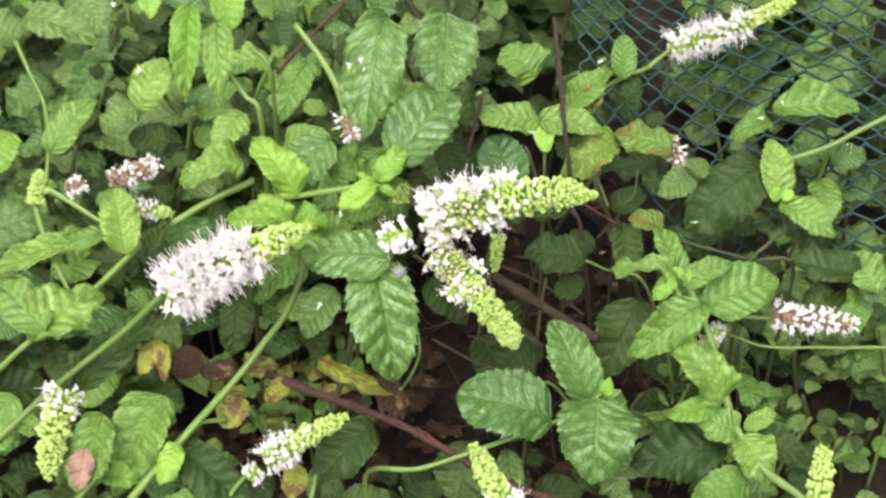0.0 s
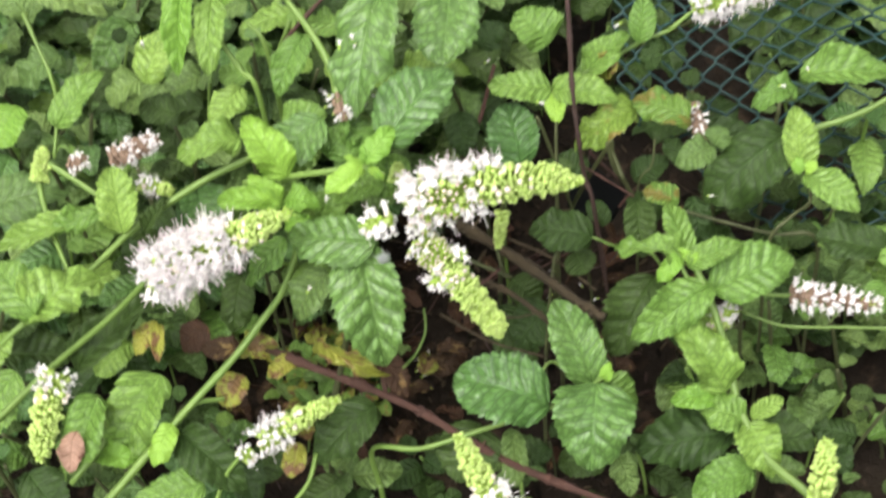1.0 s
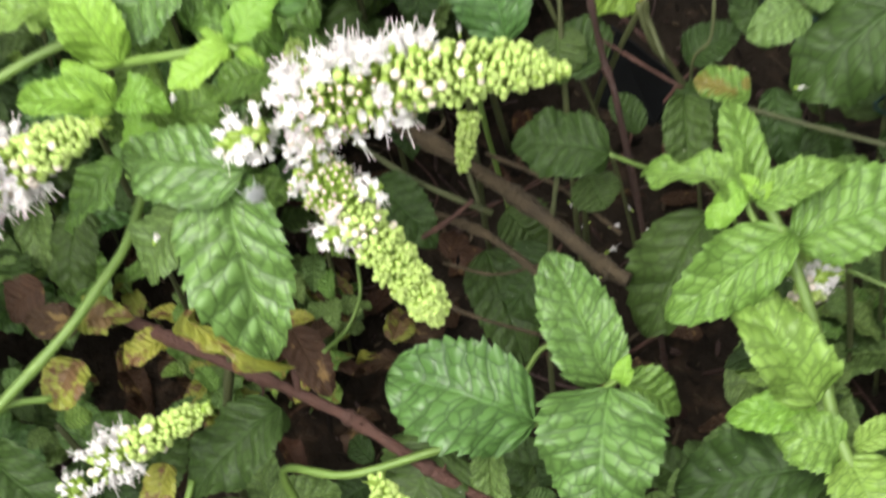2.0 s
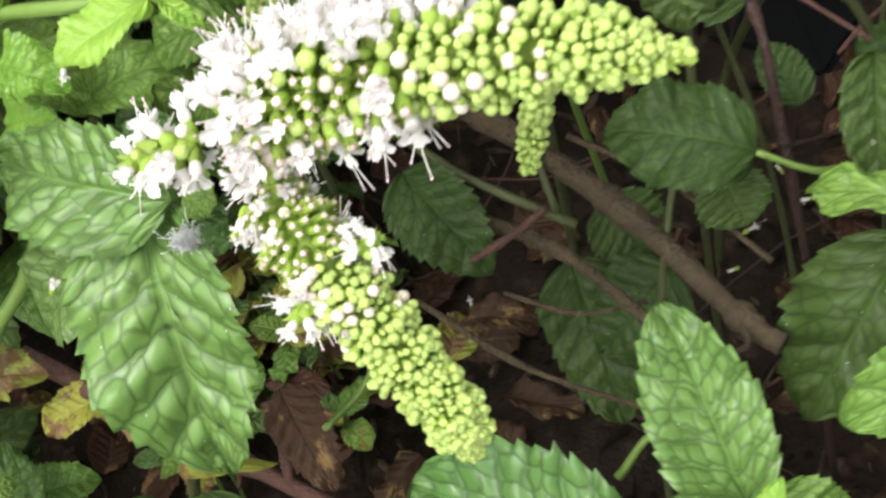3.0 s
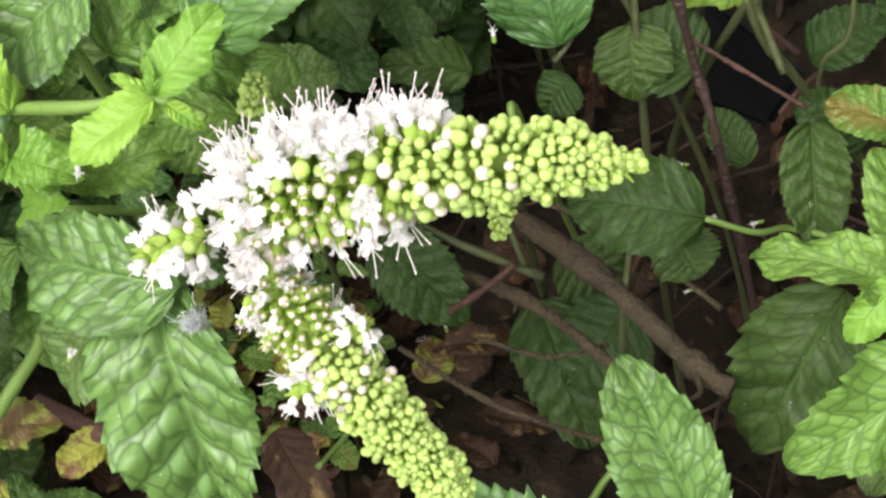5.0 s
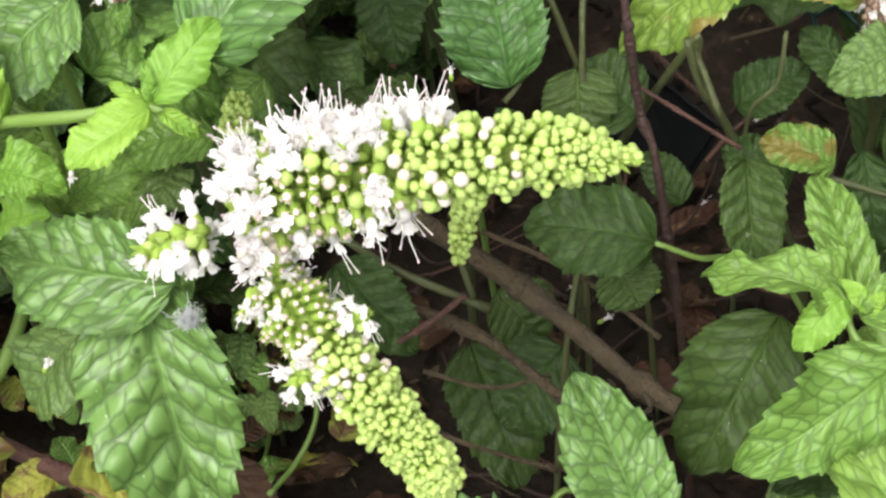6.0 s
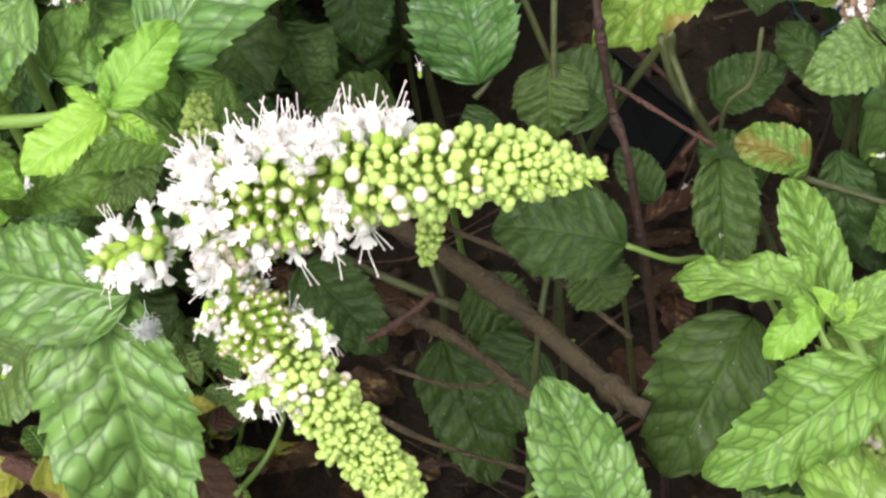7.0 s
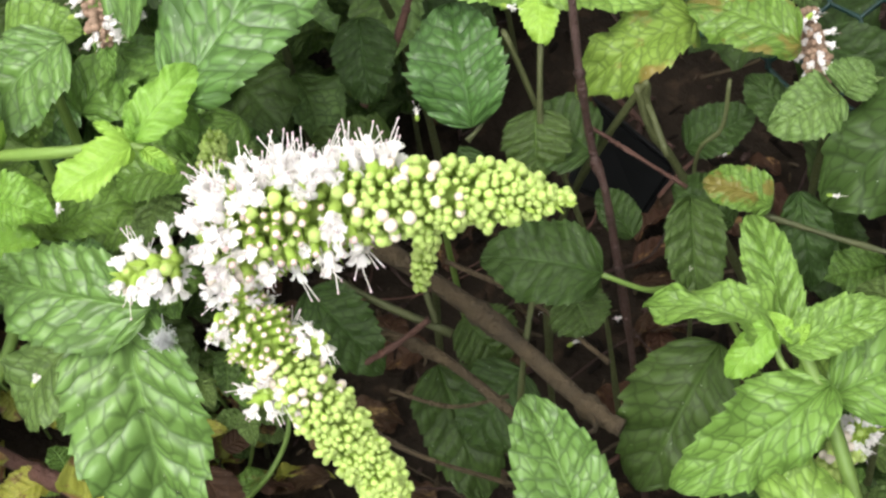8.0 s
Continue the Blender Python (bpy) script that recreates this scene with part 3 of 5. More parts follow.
    for k in range(int(long / bud * 0.8)):
        s = rng.uniform(0.1, 0.95)
        c = line[min(int(s * n), n)]
        a = rng.uniform(0, 6.3)
        out = turn @ Vector((math.cos(a), 0, math.sin(a)))
        reach = r + (r_tip - r) * s
        start = c + out * reach * 0.9
        way = out * 0.8 + ahead * rng.uniform(0.3, 1.0)
        if out.z > -0.2 and plan != "spent":
            link("bract", BRACT[k % 3], BED @ Matrix.Translation(start) @ frame_of(way, (0, 0, 1)) @ Matrix.Scale(bud * rng.uniform(0.9, 1.5), 4), body)
    return body


# ---- ground ----
def ground():
    rng = random.Random(5)
    n, half = 90, 0.6
    verts, faces = [], []
    for i in range(n + 1):
        for j in range(n + 1):
            x, y = (j / n - 0.5) * 2 * half, (i / n - 0.5) * 2 * half + 0.1
            edge = min(i, j, n - i, n - j)
            z = (0.010 * noise.noise((x * 18, y * 18, 1)) + 0.005 * noise.noise((x * 70, y * 70, 3))) * min(1, edge / 6)
            verts.append((x, y, z))
    for i in range(n):
        for j in range(n):
            k = i * (n + 1) + j
            faces.append((k, k + 1, k + n + 2, k + n + 1))
    ring = [(-60, -60, 0), (60, -60, 0), (60, 60, 0), (-60, 60, 0)]
    k0 = len(verts)
    verts += ring
    sides = [[j for j in range(n + 1)], [i * (n + 1) + n for i in range(n + 1)], [n * (n + 1) + j for j in range(n, -1, -1)], [i * (n + 1) for i in range(n, -1, -1)]]
    for s in range(4):
        faces.append((k0 + s, k0 + (s + 1) % 4, *sides[s][::-1]))
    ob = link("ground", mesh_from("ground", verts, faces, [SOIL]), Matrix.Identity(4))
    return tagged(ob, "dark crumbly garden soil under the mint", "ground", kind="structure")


ground()

# ---- green wire netting behind the bed ----
def netting():
    thing = empty("wire_fence", (12, 16, -18), "dark green coated hexagonal wire netting behind the mint", "fence")
    # strands of twisted wire zigzag up the sheet
    cell, high = 1.35, 0.5
    for k in range(34):
        line, x0 = [], 3.2 + k * cell * 0.5 * (0.6 + 0.013 * k)
        low = max(1.6, 6.6 - 0.9 * (x0 - 3))
        for i in range(36):
            y = 0.6 + i * high
            if y < low:
                continue
            dx = cell * 0.25 * (0.6 + 0.026 * k) * (1 if (i + k) % 2 else -1)
            for dy in (0.0, 0.36):
                yy = y + dy * high
                x = x0 + dx * 0.92
                z = -8.2 - 0.12 * (yy - 6) + 0.9 * math.sin(x * 0.6 + 0.3) + 0.6 * math.sin(yy * 0.6 + x * 0.3)
                line.append((x + 0.1 * math.sin(yy * 1.3) - 0.12 * (yy - 6), yy + 0.16 * math.sin(x * 0.8) + 0.05 * math.sin(x * 3), z))
        link("strand", tube("strand", line, 0.055, 0.055, WIRE, 5, 0.0, 0.1, k, False), BED, thing)


netting()

# ---- the mint shoots ----
def shoot(at, label, rooted=True):
    """A mint shoot at its lowest seen point; a bare stem carries it from the soil where that point hangs above it."""
    thing = empty("mint_shoot", at, label, "plant", "mint shoots")
    down = Vector((0, -math.cos(TILT), -math.sin(TILT)))
    high = (BED @ Vector(at)).z * 100
    if rooted and high > 0.6:
        top = Vector(at)
        bend = Vector((0.05 * high * math.sin(at[0]), 0.04 * high, 0))
        stem(thing, "old", 0.08, [top + down * (high + 0.3), top + down * high * 0.65 + bend, top + down * high * 0.3 + bend * 0.6, top])
    return thing


def main_bloom(s, rise):
    """White along the top, bare calyces on the flank, a skirt of florets before the buds begin."""
    if s < 0.16:
        return 0.8 if rise > -0.2 else 0.25
    if s < 0.36:
        return 0.92 if rise > 0.36 else 0.15 if rise < -0.8 else 0.04
    if s < 0.45:
        return 0.9 if rise > 0.2 else 0.35 if rise < -0.05 else 0.25
    return 0.75 if s < 0.57 and rise > 0.82 else 0.0


def droop_bloom(s, rise):
    return 0.25 if s < 0.1 else 0.04 if s < 0.2 else 0.0


s = shoot((-7.37, -7.98, -8.87), "fresh mint shoot with two white-flowering spikes meeting at the top")
stem(s, "old", 0.11, [(-4.22, 1.06, 2.70), (-5.17, 0.45, 1.00), (-5.75, -0.85, -0.60), (-6.17, -2.23, -2.00), (-7.07, -5.06, -4.78), (-7.37, -7.98, -8.87)])
big_leaf = leaf(s, (-5.19, 0.70, 1.90), (-4.46, -3.14, 1.40), 2.2, 0, 8, kind=5)
leaf(s, (-4.59, 0.58, 2.40), (-7.60, 1.09, 1.60), 1.63, -10, 8)
leaf(s, (-6.37, -0.01, 0.50), (-7.59, -1.47, 0.20), 1.38, 10, 4)
spike(s, [(-3.43, 1.60, 2.90), (-2.57, 1.93, 3.10), (-1.13, 2.18, 3.40), (0.41, 2.33, 3.60), (1.66, 2.31, 3.50)], 0.54, 0.3, 0.178, (-0.1, 0.46), 0.8, seed=1, upper=main_bloom, bloom_size=1.5, front=0.25, whorl=0.4, label="flower spike, white blooms at the base and green buds at the tip")
spike(s, [(-3.21, 0.62, 2.90), (-2.36, -0.22, 2.90), (-1.68, -1.05, 2.70), (-1.05, -1.80, 2.50), (-0.82, -2.26, 2.40)], 0.42, 0.25, 0.135, (-0.1, 0.2), 0.42, seed=2, upper=droop_bloom, bloom_size=1.3, front=0.1, label="drooping spike of mostly green buds")
spike(s, [(-4.13, 1.27, 2.90), (-4.63, 1.12, 2.80), (-4.95, 0.98, 2.70)], 0.22, 0.18, 0.19, (-0.1, 1.1), 1.0, seed=3, bloom_size=1.5, thick=0.75, gap=1.4)
spike(s, [(-3.30, 1.19, 3.10), (-3.03, 0.81, 3.20)], 0.19, 0.18, 0.2, (-0.1, 1.1), 1.0, seed=33, bloom_size=1.25, thick=0.7)
spike(s, [(-2.66, -0.49, 3.00), (-2.83, -0.75, 2.90)], 0.11, 0.09, 0.16, (-0.1, 1.1), 1.0, seed=35, bloom_size=1.4, thick=0.9, blooms=FLUFFY)
spike(s, [(-2.01, 0.13, 3.10), (-1.84, 0.28, 3.00)], 0.08, 0.05, 0.13, (-0.1, 1.1), 1.0, seed=35, bloom_size=1.5, thick=0.95)

s = shoot((-18.09, -5.32, -1.00), "mint shoot with a dense white blooming spike above young leaves")
stem(s, "green", 0.12, [(-11.68, -0.55, 2.60), (-13.07, -1.53, 1.40), (-15.43, -3.10, 0.00), (-18.09, -5.32, -1.00)])
leaf(s, (-7.65, 0.94, 1.00), (-9.00, -0.44, 0.60), 1.09, 10, 1)
leaf(s, (-7.60, 2.85, 1.20), (-8.87, 4.75, 1.80), 1.26, 0, 9)
leaf(s, (-7.78, 2.00, 1.00), (-9.79, 2.21, 1.40), 0.84, 0, 9)
leaf(s, (-7.79, 2.12, 1.00), (-8.67, 2.85, 1.60), 0.73, 0, 2)
leaf(s, (-7.68, 2.21, 1.00), (-6.60, 2.00, 1.20), 0.87, 0, 9)
spike(s, [(-11.35, -0.52, 2.70), (-10.22, 0.14, 3.00), (-8.57, 0.80, 3.30), (-7.04, 1.40, 3.60)], 0.51, 0.25, 0.2, (-0.1, 0.62), 0.8, seed=4, bloom_size=1.45, thick=0.95, blooms=FLUFFY, front=0.1, label="dense white blooming flower spike")

s = shoot((-9.16, 2.85, 0.20), "young mint side shoot with a pair of bright green leaflets")
stem(s, "green", 0.11, [(-4.44, 2.79, 1.80), (-5.13, 3.06, 1.90), (-6.20, 2.94, 1.80), (-7.66, 2.91, 1.00), (-9.16, 2.85, 0.20)])
leaf(s, (-5.05, 3.10, 2.00), (-4.18, 4.30, 2.00), 0.79, 0, 2)
leaf(s, (-5.10, 3.03, 2.00), (-6.21, 2.21, 2.30), 0.79, 0, 2)
leaf(s, (-5.04, 3.15, 2.00), (-5.12, 3.59, 2.30), 0.24, 0, 2)
leaf(s, (-4.93, 2.99, 2.00), (-4.44, 2.65, 1.80), 0.27, 0, 2)
leaf(s, (-7.75, 1.44, 0.60), (-6.91, 1.63, 1.00), 0.63, 0, 2)
leaf(s, (-5.02, 3.07, 1.90), (-5.64, 3.38, 2.20), 0.22, 0, 2)
leaf(s, (-4.97, 3.01, 1.90), (-4.49, 2.69, 2.00), 0.26, 0, 2)
spike(s, [(-4.28, 2.94, 0.20), (-4.23, 3.13, 0.40), (-4.17, 3.32, 0.60)], 0.20, 0.14, 0.13, (-1, -0.5), 0.0, "closed", 14)

s = shoot((-6.00, 5.25, 1.20), "tall mint shoot with broad dark leaves and a spent flower top")
stem(s, "green", 0.13, [(-7.65, 8.51, 1.50), (-6.75, 7.27, 1.40), (-6.21, 6.21, 1.30), (-6.00, 5.25, 1.20)])
stem(s, "old", 0.09, [(-5.83, 6.63, -1.00), (-5.05, 7.66, -1.60), (-4.20, 8.47, -2.00), (-2.74, 6.39, -8.26), (-2.26, 2.52, -15.43)])
leaf(s, (-4.44, 3.82, 1.80), (-2.42, 6.29, 1.50), 2.07, 0, 8)
leaf(s, (-6.54, 4.78, 0.90), (-8.17, 3.17, 1.10), 1.61, 0, 8)
leaf(s, (-6.00, 5.23, 0.80), (-5.77, 4.19, 1.00), 0.43, 0, 1)
leaf(s, (-5.83, 4.64, 0.30), (-4.66, 3.11, 0.30), 1.18, 0, 1)
leaf(s, (-4.70, 2.82, -0.20), (-6.12, 2.61, -0.20), 0.97, 0, 1)
leaf(s, (-8.22, 2.74, 0.00), (-6.91, 1.74, 0.20), 1.06, 0, 1)
leaf(s, (-7.12, 1.76, -0.40), (-5.55, 2.49, -0.40), 1.03, 0, 1)
top_leaf = leaf(s, (-4.72, 8.91, 1.00), (-5.44, 4.78, 1.60), 2.13, 5, 8)
leaf(s, (-2.66, 9.57, -0.50), (-2.86, 6.61, 0.20), 2.14, -10, 8)
leaf(s, (-6.51, 3.69, 0.20), (-5.31, 4.93, 0.40), 1.24, 0, 1)
leaf(s, (-8.10, 4.93, -0.50), (-6.54, 5.07, 0.20), 1.11, 0, 1)
leaf(s, (-7.26, 4.27, 0.20), (-7.25, 3.15, 0.50), 1.07, 0, 1)
leaf(s, (-4.03, 3.71, -0.50), (-5.15, 2.52, -0.30), 1.07, 0, 1)
spike(s, [(-6.04, 5.43, 1.20), (-5.93, 5.02, 1.20), (-5.78, 4.70, 1.20)], 0.16, 0.14, 0.15, plan="spent", seed=12)

s = shoot((-8.87, -1.79, -12.73), "mint shoot with drooping pairs of light green leaves")
stem(s, "green", 0.10, [(-11.09, 9.18, 0.50), (-10.43, 8.09, 0.40), (-9.40, 6.60, 0.00), (-8.87, 5.85, -0.50), (-8.87, 2.49, -5.89), (-8.87, -1.79, -12.73)])
stem(s, "green", 0.10, [(-9.13, 8.06, 0.40), (-8.48, 7.04, 0.00), (-8.48, 3.42, -5.79), (-8.48, -1.17, -13.13)])
hanging_leaf = leaf(s, (-11.13, 9.36, 0.80), (-11.25, 6.38, 1.40), 1.03, 0, 9)
leaf(s, (-10.21, 8.81, 0.80), (-10.24, 6.24, 1.40), 1.03, 0, 1)
leaf(s, (-7.31, 7.70, -0.00), (-8.15, 5.78, 0.50), 1.08, 0, 1)
leaf(s, (-9.48, 6.15, -0.50), (-10.40, 4.73, -0.20), 1.15, 0, 1)
leaf(s, (-9.43, 4.38, -0.50), (-11.48, 3.96, 0.00), 1.22, 0, 1)
leaf(s, (-10.03, 10.26, 0.00), (-9.88, 8.76, 0.50), 1.12, 0, 9)
leaf(s, (-12.61, 10.07, 0.00), (-12.48, 9.27, 0.50), 0.75, 0, 2)

s = shoot((-9.15, 3.91, -1.00), "long diagonal mint stem with paired quilted leaves")
stem(s, "green", 0.12, [(-17.02, -2.60, 0.80), (-15.93, -1.71, 1.20), (-14.20, 0.08, 0.00), (-12.75, 1.68, -0.60), (-10.77, 3.07, -0.80), (-9.15, 3.91, -1.00)])
leaf(s, (-15.89, -1.72, 1.40), (-13.79, 0.03, 0.80), 1.78, 0, 1)
leaf(s, (-15.32, -1.57, 1.60), (-17.15, 0.29, 1.00), 1.49, 0, 1)
leaf(s, (-13.21, 1.33, -0.40), (-13.59, 3.49, 0.00), 1.31, 0, 1)
leaf(s, (-13.76, 2.09, -0.60), (-15.76, 1.43, -0.20), 0.84, 0, 1)
leaf(s, (-14.91, 1.83, -0.80), (-17.49, 0.83, -0.60), 0.96, 0, 1)
leaf(s, (-12.65, 1.31, -0.60), (-11.86, 2.57, -0.40), 0.55, 0, 0)

s = shoot((-16.27, 4.35, -1.00), "rear mint shoot with dull leaves and withered brown flower heads")
stem(s, "green", 0.10, [(-15.02, 0.11, -0.40), (-15.81, 1.71, -0.80), (-16.36, 3.25, -1.20), (-16.27, 4.35, -1.00)])
stem(s, "green", 0.11, [(-14.15, 2.58, -1.20), (-15.14, 3.25, -1.20), (-16.24, 3.91, -1.20)])
stem(s, "green", 0.08, [(-16.32, 6.99, -2.00), (-16.80, 7.96, -2.00), (-17.34, 9.13, -2.00)])
stem(s, "green", 0.08, [(-16.23, 4.17, -2.40), (-16.19, 6.10, -2.40), (-16.53, 7.26, -2.40), (-17.18, 5.69, -8.46), (-17.39, 2.20, -15.23)])
leaf(s, (-18.80, 2.41, -3.00), (-16.00, 3.34, -2.60), 1.76, 0, 4)
leaf(s, (-17.13, 10.11, -2.50), (-14.65, 9.32, -2.00), 1.28, 0, 4)
leaf(s, (-15.59, 11.13, -3.00), (-14.40, 9.52, -2.50), 1.37, 0, 4)
leaf(s, (-16.03, 5.15, -2.00), (-14.75, 7.05, -1.50), 1.18, 0, 1)
leaf(s, (-13.12, 6.65, -2.00), (-12.18, 8.26, -1.40), 1.38, 0, 1)
leaf(s, (-13.22, 6.75, -2.00), (-14.45, 6.07, -2.00), 1.19, 0, 4)
leaf(s, (-17.38, 5.89, -2.00), (-18.01, 4.52, -1.60), 1.33, 0, 9)
leaf(s, (-12.18, 5.82, -3.00), (-13.63, 6.13, -3.00), 1.20, 0, 0)
leaf(s, (-16.28, 7.86, -3.00), (-17.80, 6.86, -3.00), 1.36, 0, 4)
leaf(s, (-17.49, 9.29, -3.00), (-18.70, 10.53, -3.00), 1.37, 0, 4)
spike(s, [(-13.81, 3.92, -1.00), (-13.03, 4.19, -0.90), (-12.29, 4.47, -0.80)], 0.29, 0.26, 0.15, plan="spent", seed=12)
spike(s, [(-15.27, 3.72, -1.20), (-14.77, 3.90, -1.10)], 0.19, 0.17, 0.15, plan="spent", seed=12)
spike(s, [(-12.96, 3.14, -1.40), (-12.36, 2.98, -1.30), (-11.80, 2.83, -1.30)], 0.22, 0.15, 0.15, (-0.1, 0.5), 0.6, seed=13, bloom_size=0.9)
spike(s, [(-16.36, 3.25, -1.20), (-16.26, 3.80, -1.10), (-16.15, 4.31, -1.00)], 0.26, 0.17, 0.13, (-1, -0.5), 0.0, "closed", 14)

s = shoot((-15.22, -9.28, 0.00), "low mint shoot with yellowing brown-spotted leaves and budding spike")
stem(s, "green", 0.13, [(-7.51, 2.05, 0.80), (-7.42, 0.87, 0.20), (-7.98, -0.51, -0.50), (-8.80, -1.57, -0.90), (-9.65, -2.66, -1.00), (-11.44, -4.76, -0.60), (-13.66, -7.47, -0.20), (-15.22, -9.28, 0.00)])
stem(s, "green", 0.08, [(-7.85, -7.35, -2.00), (-7.35, -6.62, -2.20), (-7.14, -5.71, -2.40)])
stem(s, "green", 0.08, [(-11.41, -4.76, -0.80), (-10.83, -4.12, -1.00), (-10.05, -3.96, -1.50)])
stem(s, "green", 0.12, [(-14.79, -6.71, -0.60), (-13.62, -5.24, -0.40), (-13.81, -3.99, 0.20), (-14.17, -5.08, -4.16), (-14.29, -7.62, -9.09)])
leaf(s, (-13.70, -3.95, 0.40), (-14.40, -6.40, 1.00), 1.46, 0, 1)
leaf(s, (-14.16, -5.09, 1.15), (-14.27, -6.35, 1.35), 0.81, 0, 7)
leaf(s, (-14.59, -3.12, -0.20), (-12.19, -0.71, 0.20), 1.30, 0, 0)
leaf(s, (-12.02, -3.19, -0.80), (-13.10, -5.99, -0.50), 1.88, 0, 1)
leaf(s, (-11.45, -4.81, -0.40), (-11.92, -6.06, 0.20), 0.82, 0, 2)
leaf(s, (-11.41, -5.03, -1.00), (-9.17, -6.82, -0.80), 1.52, 0, 0)
leaf(s, (-10.55, -6.74, -1.20), (-12.85, -7.31, -0.80), 1.45, 0, 1)
leaf(s, (-16.88, -3.09, -1.20), (-18.09, -5.32, -1.00), 1.67, 0, 1)
leaf(s, (-16.46, -6.40, -1.40), (-15.17, -7.83, -1.20), 1.66, 0, 0)
leaf(s, (-13.98, -5.79, -0.80), (-12.56, -5.94, -0.40), 0.80, 0, 2)
leaf(s, (-9.60, -3.14, -2.00), (-10.11, -4.14, -1.60), 1.06, 0, 3)
leaf(s, (-9.62, -2.34, -2.00), (-10.94, -2.21, -1.80), 0.85, 0, 5)
leaf(s, (-9.56, -2.30, -1.90), (-8.41, -2.12, -1.70), 0.84, 0, 3)
leaf(s, (-5.24, -4.11, -2.60), (-7.14, -6.00, -2.20), 1.68, 0, 0)
leaf(s, (-7.71, -5.36, -2.40), (-7.96, -6.49, -2.20), 0.84, 0, 3)
leaf(s, (-12.10, -1.54, -0.40), (-12.61, -2.57, 0.00), 0.72, 0, 3)
leaf(s, (-11.95, -1.62, -0.30), (-11.86, -2.85, 0.00), 0.47, 0, 3)
leaf(s, (-8.01, -2.64, -3.00), (-8.79, -3.21, -2.60), 0.71, 0, 3)
leaf(s, (-9.63, 0.14, -2.00), (-9.90, -1.72, -1.80), 1.18, 0, 0)
leaf(s, (-6.9, -2.0, -1.2), (-4.75, -3.3, -0.8), 0.62, 30, 3, kind=12)
leaf(s, (-5.16, -2.38, -3.00), (-4.26, -3.84, -2.80), 0.92, 0, 5)
leaf(s, (-11.00, -1.48, -3.20), (-11.96, -2.24, -3.20), 1.13, 0, 5)
spike(s, [(-14.88, -3.30, 1.00), (-15.13, -4.63, 1.10), (-15.26, -5.98, 1.20)], 0.43, 0.28, 0.2, (-0.1, 0.2), 0.35, seed=6, bloom_size=1.0)

s = shoot((-5.43, -8.58, -8.50), "short mint shoot with four broad leaves close to the soil")
stem(s, "green", 0.10, [(2.24, -3.26, -0.90), (1.52, -3.79, -1.20), (0.23, -4.33, -1.60), (-1.70, -4.90, -2.60), (-3.76, -5.52, -2.78), (-5.43, -5.52, -3.61), (-5.43, -6.83, -5.70), (-5.43, -8.58, -8.50)])
stem(s, "green", 0.06, [(1.80, -3.95, -3.00), (0.64, -2.70, -2.70), (0.00, -3.34, -2.70)])
leaf(s, (1.88, -3.42, -1.90), (0.64, -0.77, -1.50), 1.6, 0, 8, kind=4)
leaf(s, (2.03, -3.47, -0.90), (1.75, -6.13, -0.40), 2.54, 0, 8)
leaf(s, (0.53, -4.19, -0.90), (-2.43, -3.24, -0.40), 2.28, 0, 8)
leaf(s, (2.2, -3.38, -2.0), (3.51, -3.95, -2.5), 0.97, 0, 1)
leaf(s, (2.29, -3.40, -0.70), (2.41, -2.84, -0.50), 0.42, 0, 2)
leaf(s, (-1.79, -4.76, -3.40), (-2.56, -6.59, -3.00), 2.13, 0, 0)
leaf(s, (-0.78, -4.86, -3.20), (-0.64, -6.73, -3.00), 0.91, 0, 4)
leaf(s, (2.70, -5.74, -3.20), (3.17, -6.98, -3.00), 0.90, 0, 4)

s = shoot((9.21, -7.69, 0.30), "upright mint sprout with wet, glossy paired leaves")
stem(s, "green", 0.15, [(5.11, 0.23, -0.60), (5.57, -0.80, -0.80), (6.08, -2.35, -1.00), (6.48, -4.24, -1.00), (7.24, -5.76, -0.60), (8.32, -6.77, 0.00), (9.21, -7.69, 0.30)])
stem(s, "green", 0.07, [(4.85, 0.58, -0.60), (4.76, 0.07, -0.70), (5.27, -0.62, -0.80)])
leaf(s, (4.95, 0.27, -0.70), (4.29, 2.36, -1.60), 0.87, 0, 1)
leaf(s, (4.80, 0.33, -0.75), (2.72, 1.05, -0.61), 0.88, 15, 1, kind=11)
leaf(s, (4.71, 0.55, -0.60), (3.96, -0.27, -0.40), 0.62, 0, 2)
leaf(s, (5.02, 0.31, -0.50), (4.66, 0.72, -0.20), 0.31, 0, 2)
leaf(s, (5.02, 0.26, -0.50), (5.20, 0.55, -0.20), 0.24, 0, 2)
leaf(s, (4.90, 0.19, -0.50), (6.46, 0.98, -0.10), 0.88, 0, 1)
sprout_leaf = leaf(s, (5.64, -0.54, -0.80), (8.24, 0.56, -1.15), 1.86, 0, 1)
leaf(s, (5.60, -0.40, -0.70), (3.25, -2.12, -0.25), 1.48, -10, 1, kind=13)
leaf(s, (6.08, -3.73, -1.00), (4.60, -1.24, -0.40), 1.45, 0, 1, kind=11)
leaf(s, (6.08, -3.77, -1.00), (4.41, -3.93, -0.60), 0.90, 0, 9)
leaf(s, (6.60, -4.62, -1.00), (5.27, -4.29, -0.60), 1.24, 0, 1)
leaf(s, (6.67, -4.72, -0.90), (7.44, -6.30, -0.40), 1.37, 0, 1, kind=11)
leaf(s, (6.80, -4.55, -0.90), (7.82, -3.95, -0.80), 0.62, 0, 1)
low_leaf = leaf(s, (6.30, -5.03, -1.80), (3.25, -5.52, -1.60), 1.97, 0, 0)
leaf(s, (6.90, -4.72, -1.50), (8.81, -5.38, -1.20), 1.28, 0, 0)
